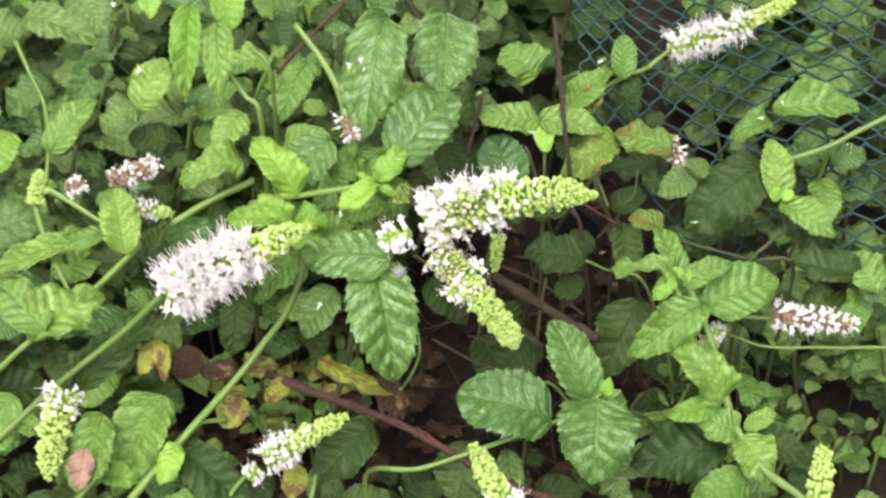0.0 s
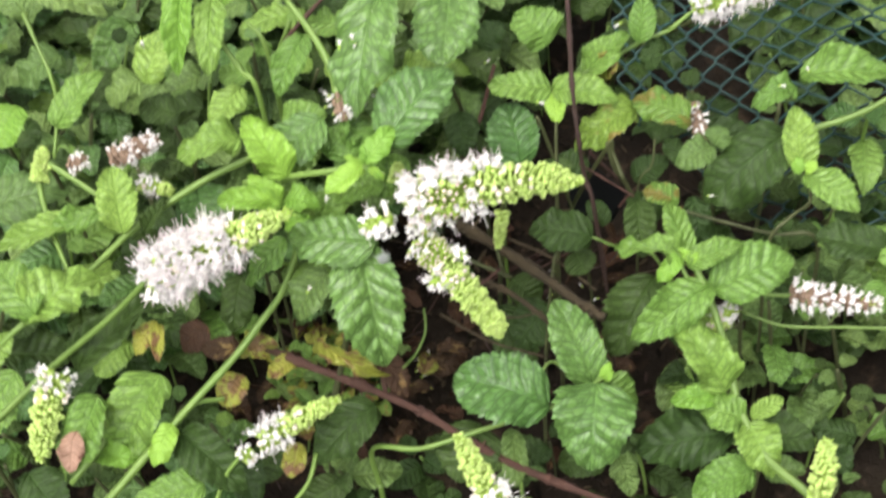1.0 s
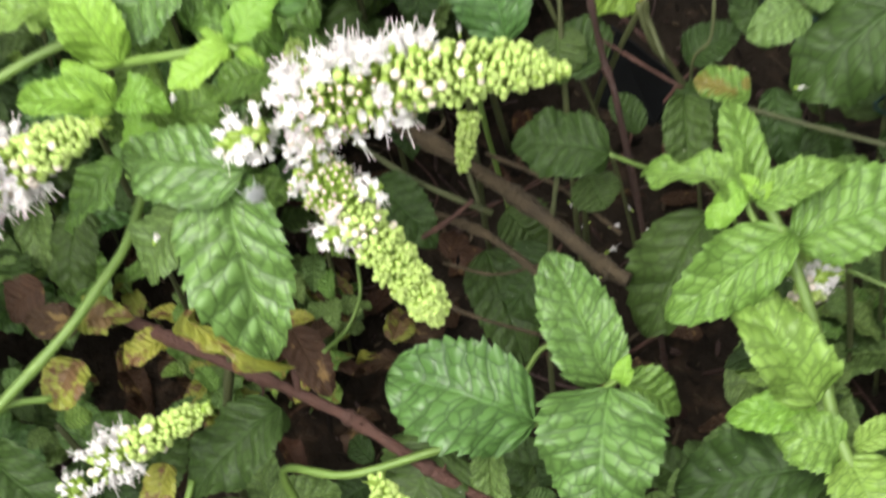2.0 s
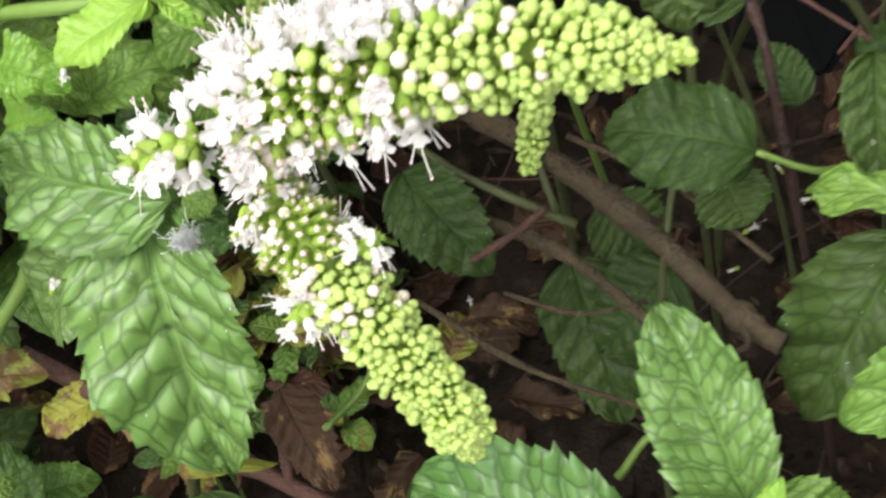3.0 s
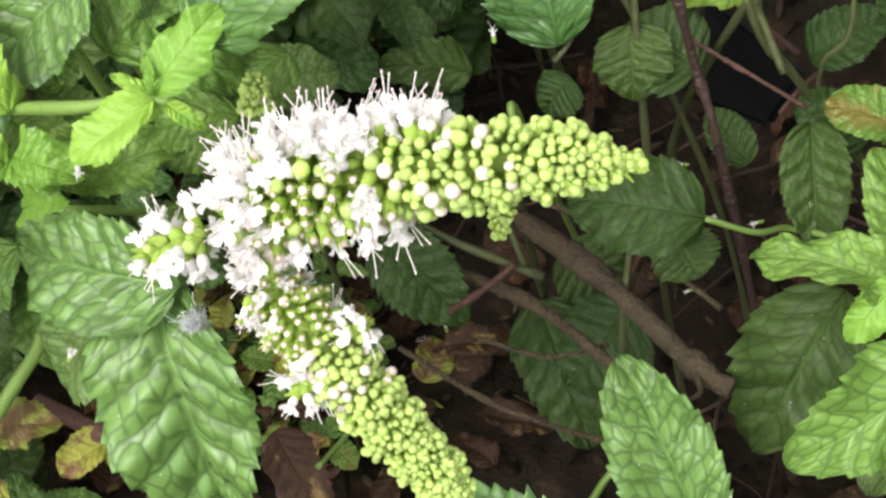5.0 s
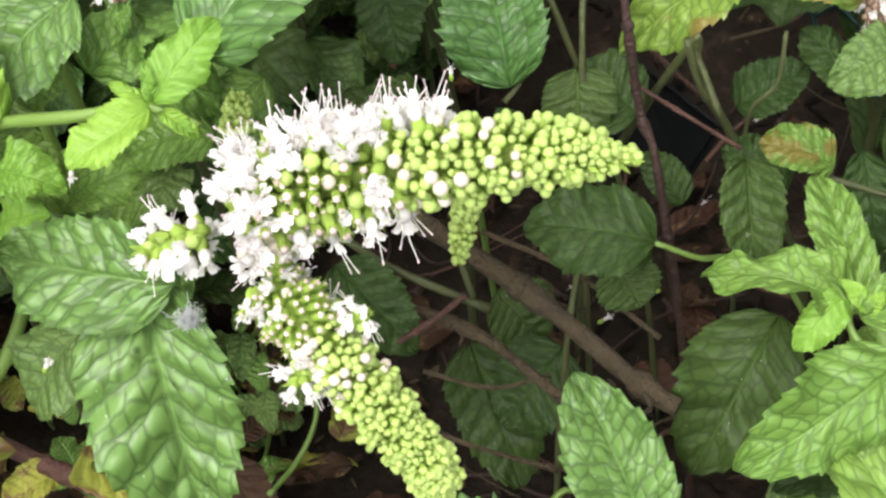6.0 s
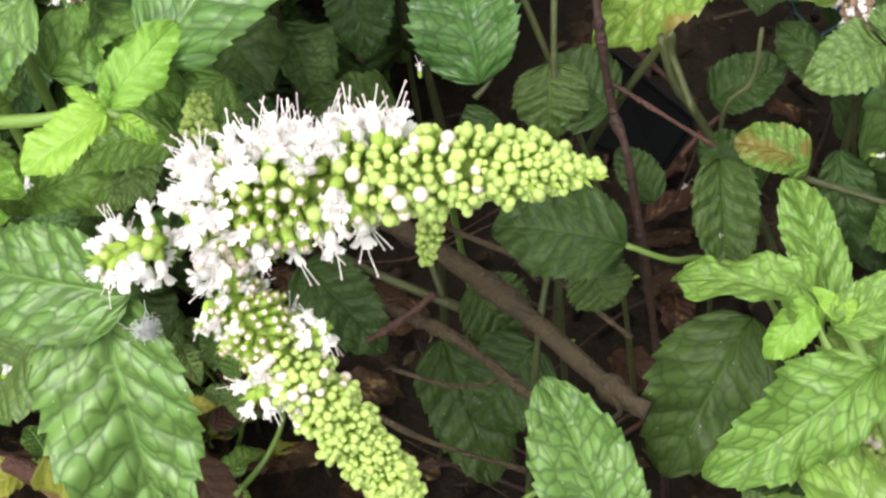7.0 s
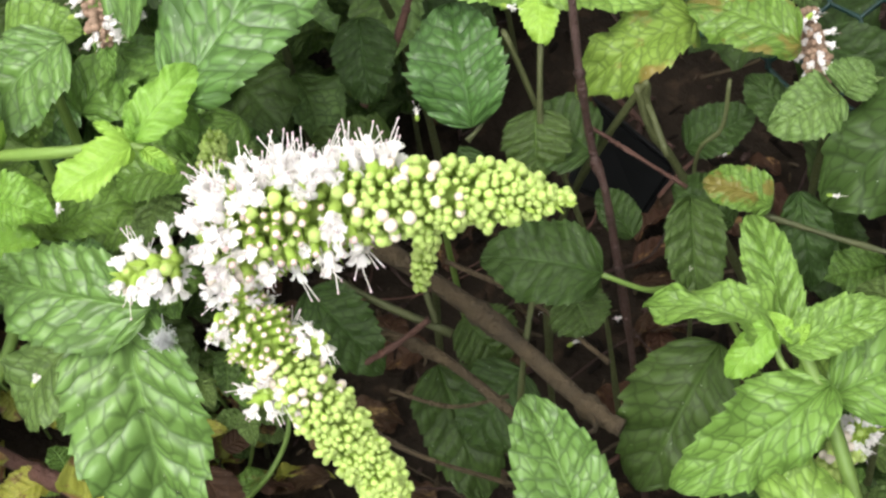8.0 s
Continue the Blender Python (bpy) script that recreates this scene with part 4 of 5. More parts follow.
leaf(s, (6.90, -6.22, -1.20), (5.03, -7.11, -1.00), 1.38, 0, 1)
spike(s, [(5.61, -1.87, -1.80), (6.03, -1.37, -1.90), (6.38, -0.93, -2.00)], 0.25, 0.23, 0.16, (0.4, 1.1), 0.8, seed=15, bloom_size=0.9)

s = shoot((5.81, 4.74, -3.40), "mint shoot by the wire netting with a withered white flower")
stem(s, "green", 0.12, [(15.70, 7.73, -2.20), (11.97, 6.08, -2.50), (10.60, 5.43, -2.80), (9.03, 4.97, -3.00), (7.25, 4.69, -3.20), (5.81, 4.74, -3.40)])
stem(s, "old", 0.07, [(4.57, 2.38, -3.00), (6.00, 1.96, -3.00), (7.78, 1.51, -3.08), (9.20, 1.31, -3.23), (9.20, -0.94, -6.82), (9.20, -3.83, -11.46)])
stem(s, "green", 0.07, [(6.72, -1.02, -3.08), (8.13, -1.51, -3.08), (10.41, -1.57, -3.08), (13.01, -1.83, -3.23), (13.01, -3.67, -6.19), (13.01, -6.09, -10.05)])
stem(s, "old", 0.07, [(8.81, 3.42, -2.80), (9.03, 2.63, -3.40), (8.31, 2.01, -2.70), (7.61, 1.16, -3.23), (7.61, -1.06, -6.79), (7.61, -3.94, -11.39)])
stem(s, "green", 0.08, [(9.19, 1.13, -2.85), (11.27, 0.88, -2.85), (12.31, 0.84, -2.85)])
leaf(s, (8.36, 4.85, -3.00), (5.58, 2.67, -2.80), 2.13, 0, 0)
leaf(s, (8.70, 3.57, -2.80), (8.51, 5.57, -2.20), 1.18, 0, 1)
leaf(s, (8.81, 3.46, -2.80), (10.45, 2.16, -2.20), 1.17, 0, 1)
leaf(s, (8.70, 3.47, -2.60), (8.39, 3.91, -2.40), 0.50, 0, 2)
leaf(s, (8.80, 3.51, -2.60), (9.18, 3.73, -2.40), 0.43, 0, 2)
leaf(s, (8.56, 6.29, -2.60), (7.14, 5.77, -2.20), 0.93, 0, 1)
leaf(s, (8.71, 6.69, -2.80), (11.61, 6.83, -2.20), 1.39, 0, 1)
leaf(s, (5.85, 4.49, -3.20), (4.71, 3.93, -2.80), 1.13, 0, 4)
leaf(s, (5.91, 4.49, -3.20), (6.27, 5.06, -3.00), 0.91, 0, 4)
leaf(s, (5.14, 5.27, -2.78), (3.15, 6.18, -3.40), 1.32, 0, 6)
leaf(s, (11.41, 0.91, -2.85), (9.12, 1.44, -2.78), 1.42, 0, 0)
leaf(s, (11.95, 0.22, -2.70), (11.12, 1.85, -3.00), 1.35, 0, 1)
leaf(s, (11.31, -0.11, -2.93), (10.74, -1.27, -2.85), 0.99, 0, 1)
leaf(s, (1.61, 7.01, -3.20), (3.02, 8.26, -2.60), 1.10, 0, 1)
leaf(s, (3.80, 7.10, -3.40), (3.99, 8.18, -3.20), 0.74, 0, 0)
leaf(s, (3.49, 7.96, -3.00), (3.64, 9.59, -2.80), 0.92, 0, 1)
spike(s, [(5.16, 5.87, -3.40), (5.38, 5.31, -3.40), (5.60, 4.69, -3.30)], 0.22, 0.18, 0.15, plan="spent", seed=11)

s = shoot((5.73, -5.20, -10.60), "shaded mint shoot with dark round leaves behind the flowers")
stem(s, "green", 0.06, [(1.90, 1.28, -1.75), (2.6, 1.05, -2.2), (3.13, 1.05, -2.93), (4.04, 0.59, -2.85), (5.31, -2.15, -6.10), (5.73, -5.20, -10.60)])
stem(s, "old", 0.06, [(-0.59, 3.58, -3.20), (-0.32, 3.95, -3.20), (0.02, 5.01, -3.40), (0.18, 5.20, -2.85), (1.54, 1.44, -6.76), (2.00, -2.47, -12.31)])
stem(s, "old", 0.07, [(0.58, 6.49, -2.80), (0.71, 5.87, -3.00), (0.69, 4.46, -2.93), (0.67, 0.32, -6.35), (0.66, -3.62, -11.59)])
stem(s, "old", 0.08, [(2.92, 3.38, -3.23), (2.56, 4.27, -3.00), (2.39, 4.43, -2.85), (0.77, 2.19, -7.49), (0.23, -1.13, -13.15)])
stem(s, "green", 0.07, [(1.62, 6.97, -3.00), (2.53, 7.46, -3.20), (3.43, 8.04, -3.40), (4.53, 8.49, -3.40)])
stem(s, "old", 0.05, [(3.96, 4.71, -3.04), (3.85, 3.92, -3.61), (3.40, 3.32, -4.37), (3.40, 1.05, -8.00), (3.40, -1.87, -12.68)])
stem(s, "old", 0.10, [(2.38, 4.55, -2.70), (2.60, 3.89, -3.38), (3.15, 3.17, -4.52), (4.55, 0.95, -8.07), (5.01, -1.91, -12.66)])
stem(s, "old", 0.08, [(-3.79, 1.70, -2.85), (-2.42, 0.84, -3.23), (-0.83, 0.17, -3.61)])
stem(s, "green", 0.05, [(-3.70, -0.90, -3.00), (-3.67, -1.66, -3.20), (-4.01, -2.40, -3.40), (-4.34, -2.89, -2.70)])
stem(s, "old", 0.06, [(-1.34, 1.76, -3.00), (-1.29, 1.07, -3.08), (-1.09, 0.37, -3.38)])
stem(s, "old", 0.07, [(0.67, 0.92, -2.93), (0.56, 0.32, -3.23), (0.45, -0.49, -3.61), (0.18, -3.44, -6.08), (0.09, -6.30, -9.92)])
leaf(s, (0.54, 6.37, -2.80), (-1.49, 6.56, -2.20), 1.21, 0, 1)
leaf(s, (0.58, 6.37, -2.80), (2.61, 6.16, -2.20), 1.20, 0, 1)
leaf(s, (0.58, 6.30, -2.80), (0.77, 5.23, -2.50), 0.73, 0, 2)
leaf(s, (0.51, 8.02, -3.00), (-0.57, 9.08, -2.60), 1.66, 0, 1)
leaf(s, (-0.48, 3.82, -3.00), (-0.97, 5.99, -2.80), 1.70, 0, 8)
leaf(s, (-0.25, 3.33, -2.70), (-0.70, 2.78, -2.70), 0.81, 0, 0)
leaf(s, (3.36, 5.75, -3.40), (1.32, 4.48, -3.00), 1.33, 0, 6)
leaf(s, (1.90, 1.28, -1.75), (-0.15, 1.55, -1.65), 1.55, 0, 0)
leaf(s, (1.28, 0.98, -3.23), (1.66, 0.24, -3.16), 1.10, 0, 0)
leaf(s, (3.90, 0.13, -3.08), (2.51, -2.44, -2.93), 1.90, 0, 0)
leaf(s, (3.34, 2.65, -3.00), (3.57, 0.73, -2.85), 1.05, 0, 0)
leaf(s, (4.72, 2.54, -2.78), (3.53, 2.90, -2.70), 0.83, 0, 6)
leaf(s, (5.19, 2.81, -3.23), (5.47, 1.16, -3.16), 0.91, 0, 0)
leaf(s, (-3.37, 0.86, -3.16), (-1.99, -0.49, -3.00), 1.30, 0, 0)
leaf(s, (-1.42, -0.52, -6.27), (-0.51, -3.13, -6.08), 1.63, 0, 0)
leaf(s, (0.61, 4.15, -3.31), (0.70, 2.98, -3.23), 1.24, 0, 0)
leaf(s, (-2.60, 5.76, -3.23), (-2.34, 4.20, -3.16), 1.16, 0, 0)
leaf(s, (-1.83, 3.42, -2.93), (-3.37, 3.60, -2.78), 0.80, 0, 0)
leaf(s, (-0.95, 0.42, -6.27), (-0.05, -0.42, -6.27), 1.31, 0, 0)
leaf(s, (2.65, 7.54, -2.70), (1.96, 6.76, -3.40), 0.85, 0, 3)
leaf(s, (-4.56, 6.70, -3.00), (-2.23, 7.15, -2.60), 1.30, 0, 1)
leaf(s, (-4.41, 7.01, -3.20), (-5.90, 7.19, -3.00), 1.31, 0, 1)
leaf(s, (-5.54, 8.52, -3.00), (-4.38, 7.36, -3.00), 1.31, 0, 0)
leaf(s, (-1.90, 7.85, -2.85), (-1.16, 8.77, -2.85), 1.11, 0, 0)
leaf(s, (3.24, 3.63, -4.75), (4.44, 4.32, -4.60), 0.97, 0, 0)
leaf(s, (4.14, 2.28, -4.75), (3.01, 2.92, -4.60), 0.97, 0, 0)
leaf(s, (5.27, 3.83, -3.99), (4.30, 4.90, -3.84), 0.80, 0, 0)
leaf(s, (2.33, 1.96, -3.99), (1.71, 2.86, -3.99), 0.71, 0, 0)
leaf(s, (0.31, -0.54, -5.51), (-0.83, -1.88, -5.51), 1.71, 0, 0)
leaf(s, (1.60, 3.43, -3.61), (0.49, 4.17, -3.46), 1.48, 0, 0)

s = shoot((-10.36, -7.56, -1.60), "small mint spike with white florets below green buds")
stem(s, "green", 0.08, [(-9.27, -5.80, -0.60), (-9.84, -6.45, -1.00), (-10.36, -7.56, -1.60)])
spike(s, [(-9.18, -5.89, -0.60), (-8.91, -5.61, -0.60)], 0.25, 0.23, 0.16, (-0.1, 1.1), 1.0, seed=25, bloom_size=0.9)
spike(s, [(-8.60, -5.34, -0.60), (-7.49, -4.70, -0.40), (-6.04, -4.01, -0.20)], 0.34, 0.18, 0.19, (-0.1, 0.38), 0.6, seed=5, bloom_size=1.0)

s = shoot((-0.75, -8.46, 0.00), "mint spike of green buds with few open florets")
stem(s, "green", 0.10, [(-0.76, -7.46, 1.20), (-0.75, -8.46, 0.00)])
spike(s, [(-0.76, -7.46, 1.20), (-1.59, -6.29, 1.50), (-2.15, -5.17, 1.70)], 0.37, 0.19, 0.2, (-0.1, 0.3), 0.4, seed=7)

s = shoot((8.58, -8.26, -0.50), "green unopened mint spike on a short stem")
stem(s, "green", 0.10, [(8.68, -7.20, 0.50), (8.58, -8.26, -0.50)])
spike(s, [(8.68, -7.20, 0.50), (8.88, -6.20, 0.60), (8.99, -5.23, 0.70)], 0.35, 0.20, 0.2, (-1, -0.5), 0.1, "closed", 8)

s = shoot((4.53, 8.49, -3.40), "white mint flower spike beside the wire netting", rooted=False)
stem(s, "green", 0.08, [(5.40, 9.11, -3.00), (4.95, 8.82, -3.20), (4.50, 8.48, -3.40)])
spike(s, [(5.35, 9.09, -3.00), (7.50, 9.76, -2.80), (9.57, 10.64, -2.60)], 0.28, 0.22, 0.2, (-0.1, 0.6), 0.8, seed=9, bloom_size=1.1, thick=0.95, blooms=FLUFFY)

s = shoot((6.72, -0.27, -3.40), "fading mint spike with white florets and brown gaps")
stem(s, "green", 0.08, [(9.12, -0.47, -2.9), (7.96, -0.50, -3.20), (6.72, -0.27, -3.40)])
spike(s, [(8.33, -0.54, -2.50), (9.69, -0.71, -2.50), (11.06, -0.89, -2.40)], 0.28, 0.19, 0.19, (-0.1, 0.8), 0.9, plan="spent", seed=10, gap=2.1, husk=0.85)

s = shoot((-0.89, 2.75, -0.60), "thin green unopened mint spike hanging down")
stem(s, "green", 0.07, [(-1.00, 2.06, -1.60), (-0.92, 2.5, -1.70), (-1.0, 2.9, -2.0), (-1.2, 1.6, -6.0), (-1.3, -1.0, -12.6)])
spike(s, [(-1.00, 2.10, -1.60), (-1.08, 1.55, -1.65), (-1.16, 0.92, -1.70)], 0.20, 0.12, 0.13, (-1, -0.5), 0.0, "closed", 14)

# ---- woody stems and twigs on the soil ----
woody_stem([(-3.63, 2.51, -3.46), (-1.89, 1.55, -3.31), (-0.00, 0.34, -3.23), (1.70, -0.98, -2.35), (2.28, -1.30, -2.19)], 0.19, "wood", "woody_stem", "old brown woody mint stem lying over the soil")
woody_stem([(-2.49, 0.27, -3.61), (-0.98, -0.28, -3.61), (0.53, -1.39, -3.54)], 0.11, "wood", "woody_stem", "old brown woody mint stem lying over the soil")
woody_stem([(-9.38, -2.04, -3.00), (-7.61, -2.77, -2.93), (-5.68, -3.49, -2.85), (-3.80, -4.30, -2.93), (-2.32, -5.19, -3.00), (-0.46, -6.15, -3.00), (2.45, -7.26, -3.00)], 0.15, "red", "woody_stem", "reddish brown bare stem on the soil")
woody_stem([(-4.92, -3.85, -2.85), (-5.02, -3.30, -2.85), (-5.34, -2.57, -2.93)], 0.08, "red", "woody_stem", "reddish brown bare stem on the soil")
woody_stem([(2.75, 2.75, -5.2), (3.15, 3.2, -5.0), (3.9, 3.9, -4.9)], 0.04, "red", "woody_stem", "reddish brown bare stem on the soil")
woody_stem([(1.72, 4.86, -6.1), (2.3, 4.3, -6.1), (3.0, 3.72, -6.15)], 0.055, "red", "woody_stem", "reddish brown bare stem on the soil")
woody_stem([(1.08, 9.79, -1.80), (1.20, 7.54, -1.60), (1.26, 6.24, -1.50), (1.44, 4.65, -1.80), (1.65, 3.35, -3.00), (1.93, 2.44, -3.04), (2.46, -1.20, -6.16), (2.63, -4.72, -10.90)], 0.085, "dark", "thin_stem", "thin dark bare stem rising from the soil")
woody_stem([(-1.39, 7.35, -3.23), (-1.95, 5.31, -3.38), (-2.51, 4.19, -3.46)], 0.07, "red", "woody_stem", "reddish brown bare stem on the soil")
woody_stem([(-2.53, -0.52, -3.23), (-1.77, -0.05, -3.16), (-1.17, 0.42, -3.08)], 0.06, "red", "woody_stem", "reddish brown bare stem on the soil")
woody_stem([(-1.98, -0.90, -3.99), (-0.82, -1.15, -3.84), (0.18, -0.93, -3.99)], 0.04, "wood", "woody_stem", "old brown woody mint stem lying over the soil")
woody_stem([(-0.95, 1.46, -3.31), (0.52, 0.82, -3.46), (1.99, -0.27, -3.61)], 0.05, "wood", "woody_stem", "old brown woody mint stem lying over the soil")
woody_stem([(1.44, 3.94, -3.23), (2.35, 3.40, -3.38), (3.27, 2.85, -3.46)], 0.04, "red", "woody_stem", "reddish brown bare stem on the soil")
woody_stem([(-3.22, -1.04, -3.61), (-1.52, -1.96, -3.61), (0.35, -2.49, -3.61)], 0.05, "wood", "woody_stem", "old brown woody mint stem lying over the soil")
woody_stem([(-8.48, 8.07, -2.50), (-7.51, 9.22, -2.60), (-6.14, 10.71, -2.80)], 0.07, "red", "woody_stem", "reddish brown bare stem on the soil")


# ---- rear growth that fills the bed ----
UP = Vector((0, math.cos(TILT), math.sin(TILT)))


def floor_z(y):
    return -FLOOR - y / math.tan(TILT)


def is_gap(x, y, wide=1.0):
    """The bare patch of soil under the flowers, and the strip of litter beside it."""
    a = ((x + 0.8) / 5.2) ** 2 + ((y + 0.6) / 3.6) ** 2
    b = ((x + 8.0) / 3.6) ** 2 + ((y + 3.2) / 1.7) ** 2
    c = ((x - 1.0) / 4.0) ** 2 + ((y - 3.8) / 2.4) ** 2
    d = ((x - 4.3) / 2.3) ** 2 + ((y - 3.4) / 2.0) ** 2
    return min(a, b, c, d) < wide


def rear_shoot(rng, x, y, top, tones, width, label):
    """A mint shoot that stands on the soil at x, y and reaches up to z = top, with crossed pairs of leaves."""
    foot = Vector((x, y, floor_z(y)))
    foot = foot - UP * 0.3
    lean = Vector((rng.uniform(-.35, .35), rng.uniform(-.3, .3), 0))
    high = max(2.0, (top - foot.z) / UP.z)
    high = min(high, 11.0)
    line = [foot + (UP + lean * s) * high * s for s in (0, 0.3, 0.6, 1.0)]
    if is_gap(line[-1].x, line[-1].y, 1.35):
        return None
    thing = empty("mint_shoot", foot, label, "plant", "rear mint shoots")
    stem(thing, rng.choice(("green", "old", "old")), rng.uniform(0.05, 0.09), line)
    pairs = max(2, int(high / 1.5))
    spin = rng.uniform(0, 3.14)
    for k in range(pairs):
        s = 1 - k / pairs * 0.75
        at = foot + (UP + lean * s) * high * s
        size = width * (0.45 + 0.55 * min(1, k / 1.5)) * rng.uniform(0.85, 1.2)
        for h in (0, math.pi):
            a = spin + k * math.pi / 2 + h + rng.uniform(-.3, .3)
            flat = Vector((math.cos(a), math.sin(a) * math.sin(TILT), -math.sin(a) * math.cos(TILT)))
            way = (flat + UP * rng.uniform(-.25, .35)).normalized()
            tip = at + way * size * 1.55
            mid = (at + tip) / 2
            if k and (is_gap(mid.x, mid.y) or is_gap(tip.x, tip.y)):
                continue
            tone = tones[rng.randrange(len(tones))]
            leaf(thing, at + way * 0.2, tip, size * rng.uniform(0.85, 1.05), rng.uniform(-25, 25), tone, "far", UP + Vector((0, 0, 0.5)), rng.randrange(11))
    return thing


rng = random.Random(11)
row_y = -10.0
while row_y < 17:
    row_x = -23.0 + rng.uniform(0, 1.5)
    while row_x < 18:
        x, y = row_x + rng.uniform(-.8, .8), row_y + rng.uniform(-.8, .8)
        low_right = x > 4.5 and y < 1.0
        middle = -5 < x < 10 and not low_right
        fence_side = x > 3 and y > 4.3 - 0.3 * (x - 3)
        if not is_gap(x, y) and not fence_side:
            if low_right:
                pass
            elif middle:
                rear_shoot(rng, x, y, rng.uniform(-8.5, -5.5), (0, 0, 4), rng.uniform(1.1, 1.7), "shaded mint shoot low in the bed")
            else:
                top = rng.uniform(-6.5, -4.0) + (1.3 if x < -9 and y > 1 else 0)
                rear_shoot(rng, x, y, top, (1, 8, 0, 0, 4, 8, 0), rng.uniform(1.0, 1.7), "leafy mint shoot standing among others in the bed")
        row_x += 2.0
    row_y += 1.9
# a mat of small low leaves in front of the netting's foot
row_y = -9.5
while row_y < 1.2:
    row_x = 4.6
    while row_x < 16:
        x, y = row_x + rng.uniform(-.6, .6), row_y + rng.uniform(-.6, .6)
        if not is_gap(x, y):
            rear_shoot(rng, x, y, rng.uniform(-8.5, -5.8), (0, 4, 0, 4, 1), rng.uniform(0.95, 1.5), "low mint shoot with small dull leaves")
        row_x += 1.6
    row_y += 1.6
# growth behind the netting, mostly in the shade-darkened leaf tone, and leaves beyond it
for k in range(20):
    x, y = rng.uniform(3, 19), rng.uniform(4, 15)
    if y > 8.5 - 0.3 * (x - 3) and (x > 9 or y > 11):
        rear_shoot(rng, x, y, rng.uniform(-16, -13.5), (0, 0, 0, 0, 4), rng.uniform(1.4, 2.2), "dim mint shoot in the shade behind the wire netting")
for k in range(9):
    x, y = rng.uniform(10, 20), rng.uniform(9.5, 20)
    rear_shoot(rng, x, y, rng.uniform(-16, -13), (1, 4, 0, 0), rng.uniform(2.0, 3.2), "broad-leaved mint shoot growing beyond the wire netting")

# ---- litter on the bare soil ----
for k in range(110):
    x, y = (rng.uniform(-12, 6), rng.uniform(-6, 6)) if k < 60 else (rng.gauss(-7.5, 2.2), rng.gauss(-3.4, 1.2))
    at = Vector((x, y, floor_z(y))) + UP * rng.uniform(0.3, 1.0 if k < 60 else 2.6)
    a = rng.uniform(0, 6.3)
    flat = Vector((math.cos(a), math.sin(a) * math.sin(TILT), -math.sin(a) * math.cos(TILT)))
    ob = leaf(None, at, at + flat * rng.uniform(0.7, 1.7), rng.uniform(0.35, 0.9), rng.uniform(-40, 40), 3 if k >= 60 and k % 5 == 0 else 5, "far", UP, rng.randrange(11))
    ob.name = "dead_leaf"
    tagged(ob, "fallen yellow leaf on the brown litter" if k >= 60 and k % 5 == 0 else "curled dry brown leaf on the dark soil", "leaf", "dead leaves")
for k in range(26):
    x, y = min(-6.3, rng.gauss(-8.2, 1.6)), rng.gauss(-3.4, 1.0)
    label = "thin young mint shoot among the fallen leaves"
    foot = Vector((x, y, floor_z(y) - 0.2))
    thing = empty("mint_shoot", foot, label, "plant", "young shoots")
    high = rng.uniform(1.2, 3.6)
    top = foot + UP * high + Vector((rng.uniform(-.8, .8), rng.uniform(-.5, .5), 0))
    stem(thing, "green", 0.045, [foot, foot.lerp(top, 0.5) + Vector((0.15, 0, 0)), top])
    spin = rng.uniform(0, 6.3)
    for j in range(4):
        a = spin + j * math.pi / 2
        flat = Vector((math.cos(a), math.sin(a) * math.sin(TILT), -math.sin(a) * math.cos(TILT))) + UP * rng.uniform(-.1, .4)
        at = top - UP * (0.4 * (j % 2))
        leaf(thing, at, at + flat * rng.uniform(0.6, 1.1), rng.uniform(0.4, 0.65), rng.uniform(-25, 25), rng.choice((4, 4, 1, 3, 6)), "far", UP, rng.randrange(11))
for k in range(44):
    x, y = rng.uniform(-12, 7), rng.uniform(-6, 6)
    at = Vector((x, y, floor_z(y))) + UP * rng.uniform(0.3, 1.6)
    a = rng.uniform(0, 6.3)
    flat = Vector((math.cos(a), math.sin(a) * math.sin(TILT), -math.sin(a) * math.cos(TILT))) + UP * rng.uniform(-.1, .3)
    long = rng.uniform(1.5, 5)
    side = flat.cross(UP) * long * rng.uniform(-.25, .25)
    pts = [at, at + flat * long * 0.35 + side + UP * rng.uniform(-.2, .3), at + flat * long * 0.7 + side * 0.6, at + flat * long]
    r = rng.uniform(0.02, 0.05)
    tagged(link("twig", tube("twig", pts, r, r * 0.6, STEM_MAT[rng.choice(("wood", "red", "dark"))], 6, 0, 0.3, k), BED), "thin dry twig lying on the soil", "twig", "twigs")


def crumbs():
    """Bits of bark, clods and chaff over the soil."""
    rng = random.Random(31)
    pile = Pile()
    for k in range(1500):
        x, y = rng.uniform(-13, 9), rng.uniform(-8, 8)
        at = Vector((x, y, floor_z(y))) + UP * rng.uniform(0.0, 0.5)
        r = rng.choice((0.05, 0.08, 0.12, 0.2)) * rng.uniform(0.6, 1.3)
        turn = Euler((rng.uniform(0, 6), rng.uniform(0, 6), rng.uniform(0, 6))).to_matrix()
        verts, faces = ball((0, 0, 0), r * rng.uniform(0.3, 1), r * rng.uniform(1, 2.4), r * rng.uniform(0.2, 0.6), 3, 5)
        pile.add([at + turn @ Vector(v) for v in verts], faces, rng.choice((0, 0, 0, 1, 2)))
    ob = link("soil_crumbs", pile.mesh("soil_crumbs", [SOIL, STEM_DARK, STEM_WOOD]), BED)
    tagged(ob, "loose crumbs of soil, bark and chaff", "debris", kind="stuff")


crumbs()


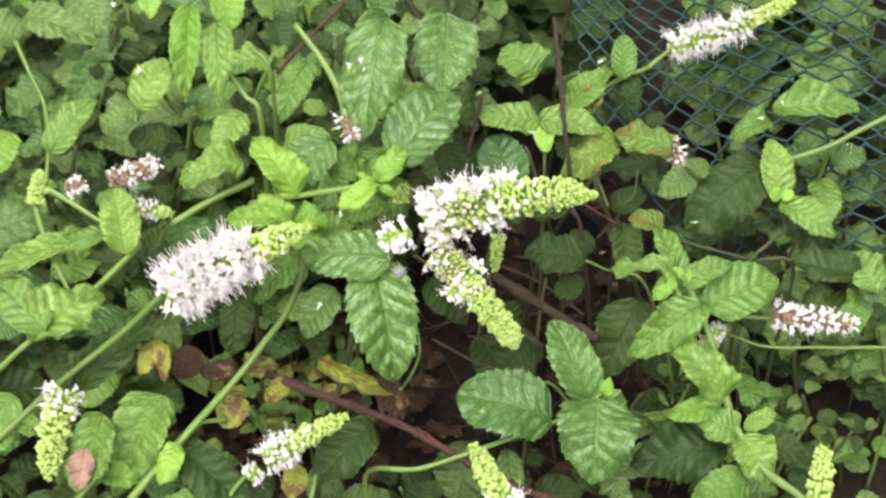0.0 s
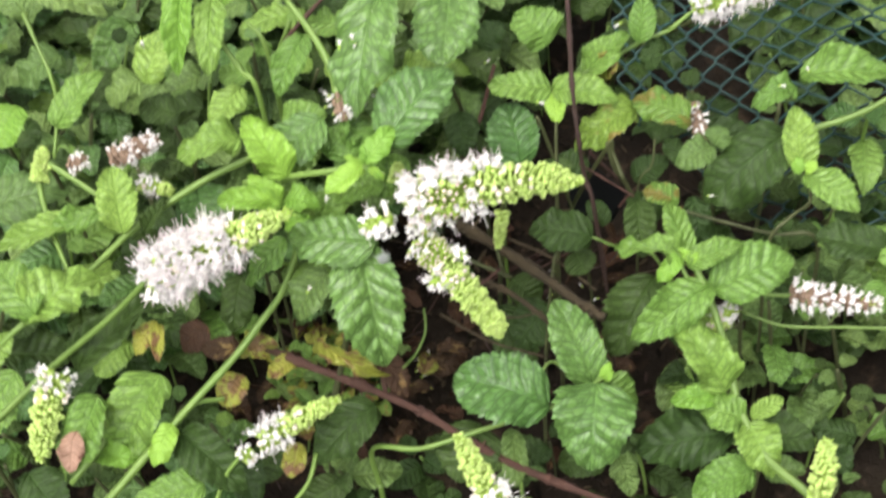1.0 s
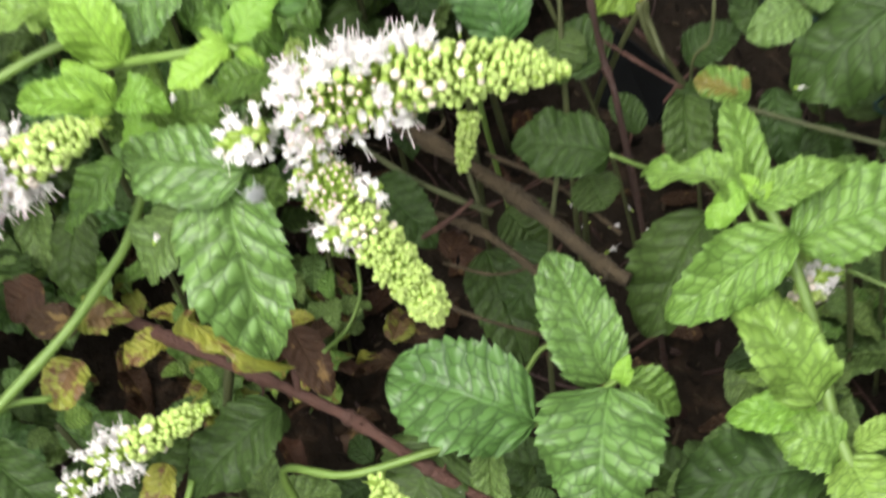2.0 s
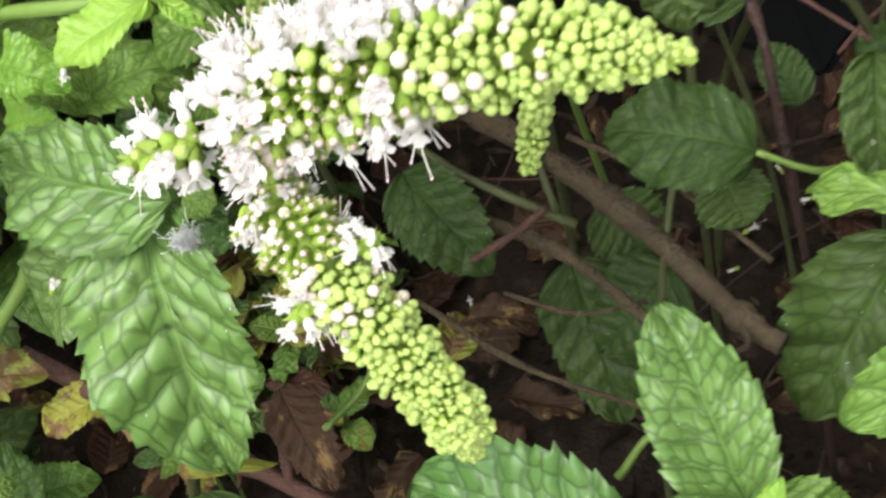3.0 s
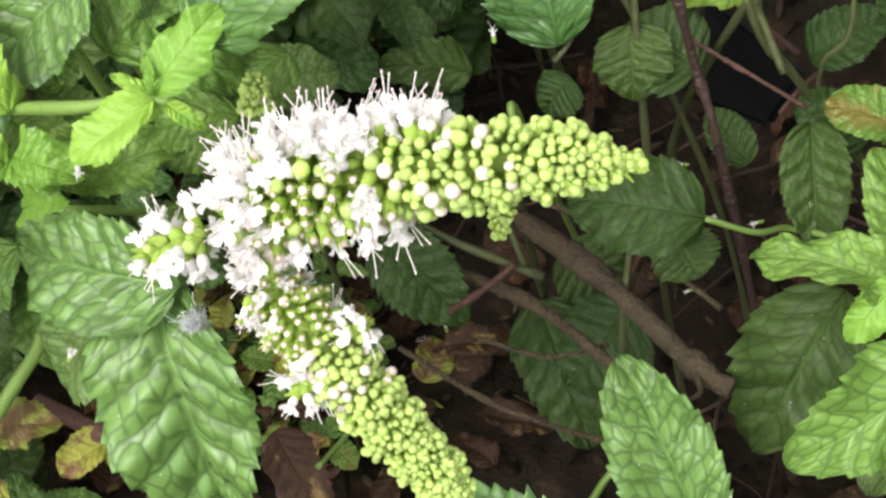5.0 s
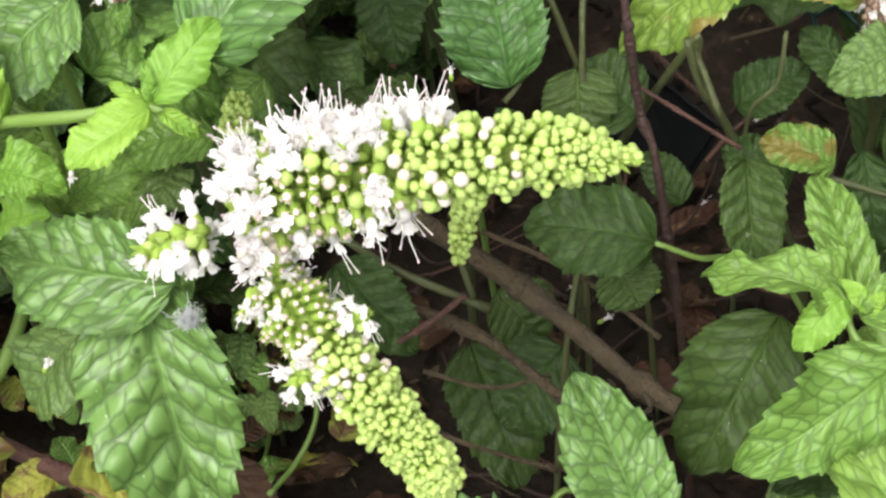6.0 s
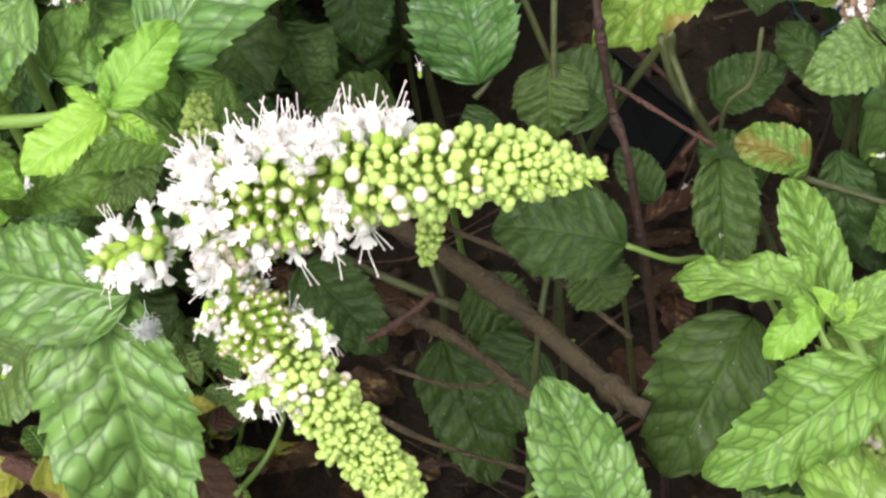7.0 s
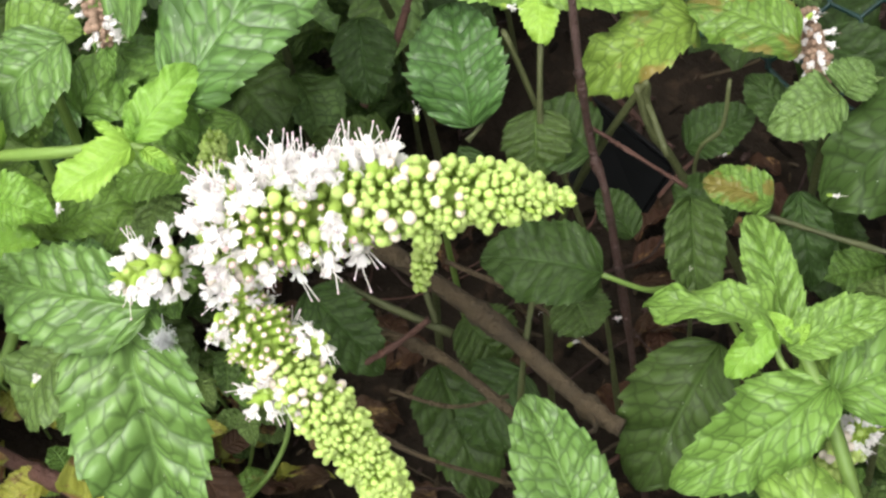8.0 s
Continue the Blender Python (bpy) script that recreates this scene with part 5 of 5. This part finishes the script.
def edging():
    """A black plastic edge half sunk in the soil between the shoots."""
    pile = bmesh.new()
    corners = [(1.44, 4.70, -6.60), (3.09, 3.39, -6.60), (2.45, 2.45, -7.60), (0.87, 3.04, -7.60)]
    low = [pile.verts.new(Vector(p) - Vector((0, 0, 0.35))) for p in corners]
    top = [pile.verts.new(p) for p in corners]
    pile.faces.new(top)
    pile.faces.new(low[::-1])
    for k in range(4):
        pile.faces.new((low[k], low[(k + 1) % 4], top[(k + 1) % 4], top[k]))
    bmesh.ops.bevel(pile, geom=pile.edges[:], offset=0.12, segments=3, affect="EDGES")
    me = bpy.data.meshes.new("plastic_edging")
    pile.to_mesh(me)
    pile.free()
    me.materials.append(PLASTIC)
    body = tagged(link("plastic_edging", me, BED), "black plastic bed edging sunk among the stems", "edging")
    a, c = Vector(corners[0]), Vector(corners[1])
    rim = [a.lerp(c, s) + Vector((0, 0, 0.08 + 0.02 * math.sin(9 * s))) for s in (0, 0.25, 0.5, 0.75, 1)]
    link("rim", tube("rim", rim, 0.045, 0.045, PLASTIC, 8, 0, 0.05, 1), BED, body)


edging()

# ---- fallen florets on leaves ----
for at in [(-0.40, 1.10, -13.79), (0.74, -0.28, -12.92), (0.30, 1.52, -14.05), (1.93, 0.38, -13.34), (1.32, 0.88, -13.65), (-0.64, -0.70, -12.66), (4.26, 4.35, -15.82), (2.84, 2.24, -14.50), (0.61, -0.97, -12.50), (-4.42, -1.87, -11.93), (-5.15, 8.30, 1.40), (-5.92, 6.88, 1.70), (-5.41, 6.97, 1.70), (-5.39, 4.95, 1.20), (-5.50, 7.13, 1.50), (-1.61, 7.19, -2.20), (2.84, 8.54, -2.60), (7.99, 6.23, -2.00), (8.95, 6.73, -2.20), (5.28, 5.80, -3.00), (-6.21, 2.21, 2.00), (-6.96, -0.70, 0.80), (3.26, 1.39, -3.00), (0.17, 0.53, -13.43), (0.80, 0.42, -13.36), (-1.38, 3.91, -2.40), (-5.86, 5.24, 1.00), (-6.43, 5.13, 1.00), (-6.17, 4.91, 1.00), (0.13, 5.80, -2.00), (-4.87, -2.52, -11.53), (-4.64, -2.73, -11.39), (-4.65, -2.09, -11.79), (-6.26, 5.40, 1.40), (-5.27, 5.09, 1.40), (-4.88, 5.50, 1.20), (-14.06, 10.37, -2.00), (-13.07, 8.00, -1.40), (5.66, 2.71, -2.50)]:
    m = BED @ Matrix.Translation(at) @ frame_of((rng.uniform(-1, 1), rng.uniform(-1, 1), 0.2), (0, 0.3, 1)) @ Matrix.Scale(rng.uniform(0.1, 0.17), 4)
    tagged(link("fallen_floret", rng.choice(FLORETS), m), "small white floret fallen onto the foliage", "flower", "fallen florets")


def fluff(at, r):
    """A ball of fine white threads caught under the flower."""
    rng = random.Random(3)
    pile = Pile()
    for k in range(190):
        way = Vector((rng.gauss(0, 1), rng.gauss(0, 1), rng.gauss(0, 1))).normalized()
        start = Vector(at) + way * r * rng.uniform(0.05, 0.6)
        points = [start]
        for step in range(4):
            points.append(points[-1] + Vector((rng.gauss(0, 1), rng.gauss(0, 1), rng.gauss(0, 1))) * r * 0.24)
        pile.add(*hair(points, 0.009, 0.006), 0)
    tagged(link("cobweb_tuft", pile.mesh("cobweb_tuft", [COBWEB]), BED), "small tuft of white cobweb under the blooming spike", "cobweb")


glass, glass_tree, glass_bsdf = material("water")
glass_bsdf.inputs["Transmission Weight"].default_value = 1.0
glass_bsdf.inputs["Roughness"].default_value = 0.02
glass_bsdf.inputs["IOR"].default_value = 1.33


def wet(ob, count, low, high, seed):
    """Flat drops sitting on a leaf's upper face between two stretches of its length."""
    rng = random.Random(seed)
    places = [p for p in ob.data.polygons if low < p.center.y < high and abs(p.center.x) < 0.36 * (1.05 - p.center.y) + 0.03]
    m = WORLD_OF[ob]
    for p in rng.sample(places, count):
        at = m @ p.center
        up = (m.to_3x3().inverted().transposed() @ p.normal).normalized()
        r = rng.uniform(0.00018, 0.0005)
        turn = up.to_track_quat("Z", "Y").to_matrix().to_4x4()
        drop = link("water_drop", DROP, Matrix.Translation(at + up * r * 0.25) @ turn @ Matrix.Diagonal((r, r * rng.uniform(0.8, 1.3), r * 0.6, 1)))
        tagged(drop, "clear water drop clinging to a mint leaf", "water drop", "water drops")


DROP = mesh_from("water_drop", *ball((0, 0, 0), 1, 1, 1, 7, 10), [glass])
wet(big_leaf, 9, 0.84, 0.97, 1)
wet(big_leaf, 8, 0.2, 0.84, 2)
wet(top_leaf, 14, 0.2, 0.95, 3)
wet(sprout_leaf, 8, 0.15, 0.9, 4)
wet(low_leaf, 10, 0.15, 0.9, 5)
wet(hanging_leaf, 8, 0.3, 0.95, 6)
fluff((-4.36, 0.14, 2.55), 0.19)
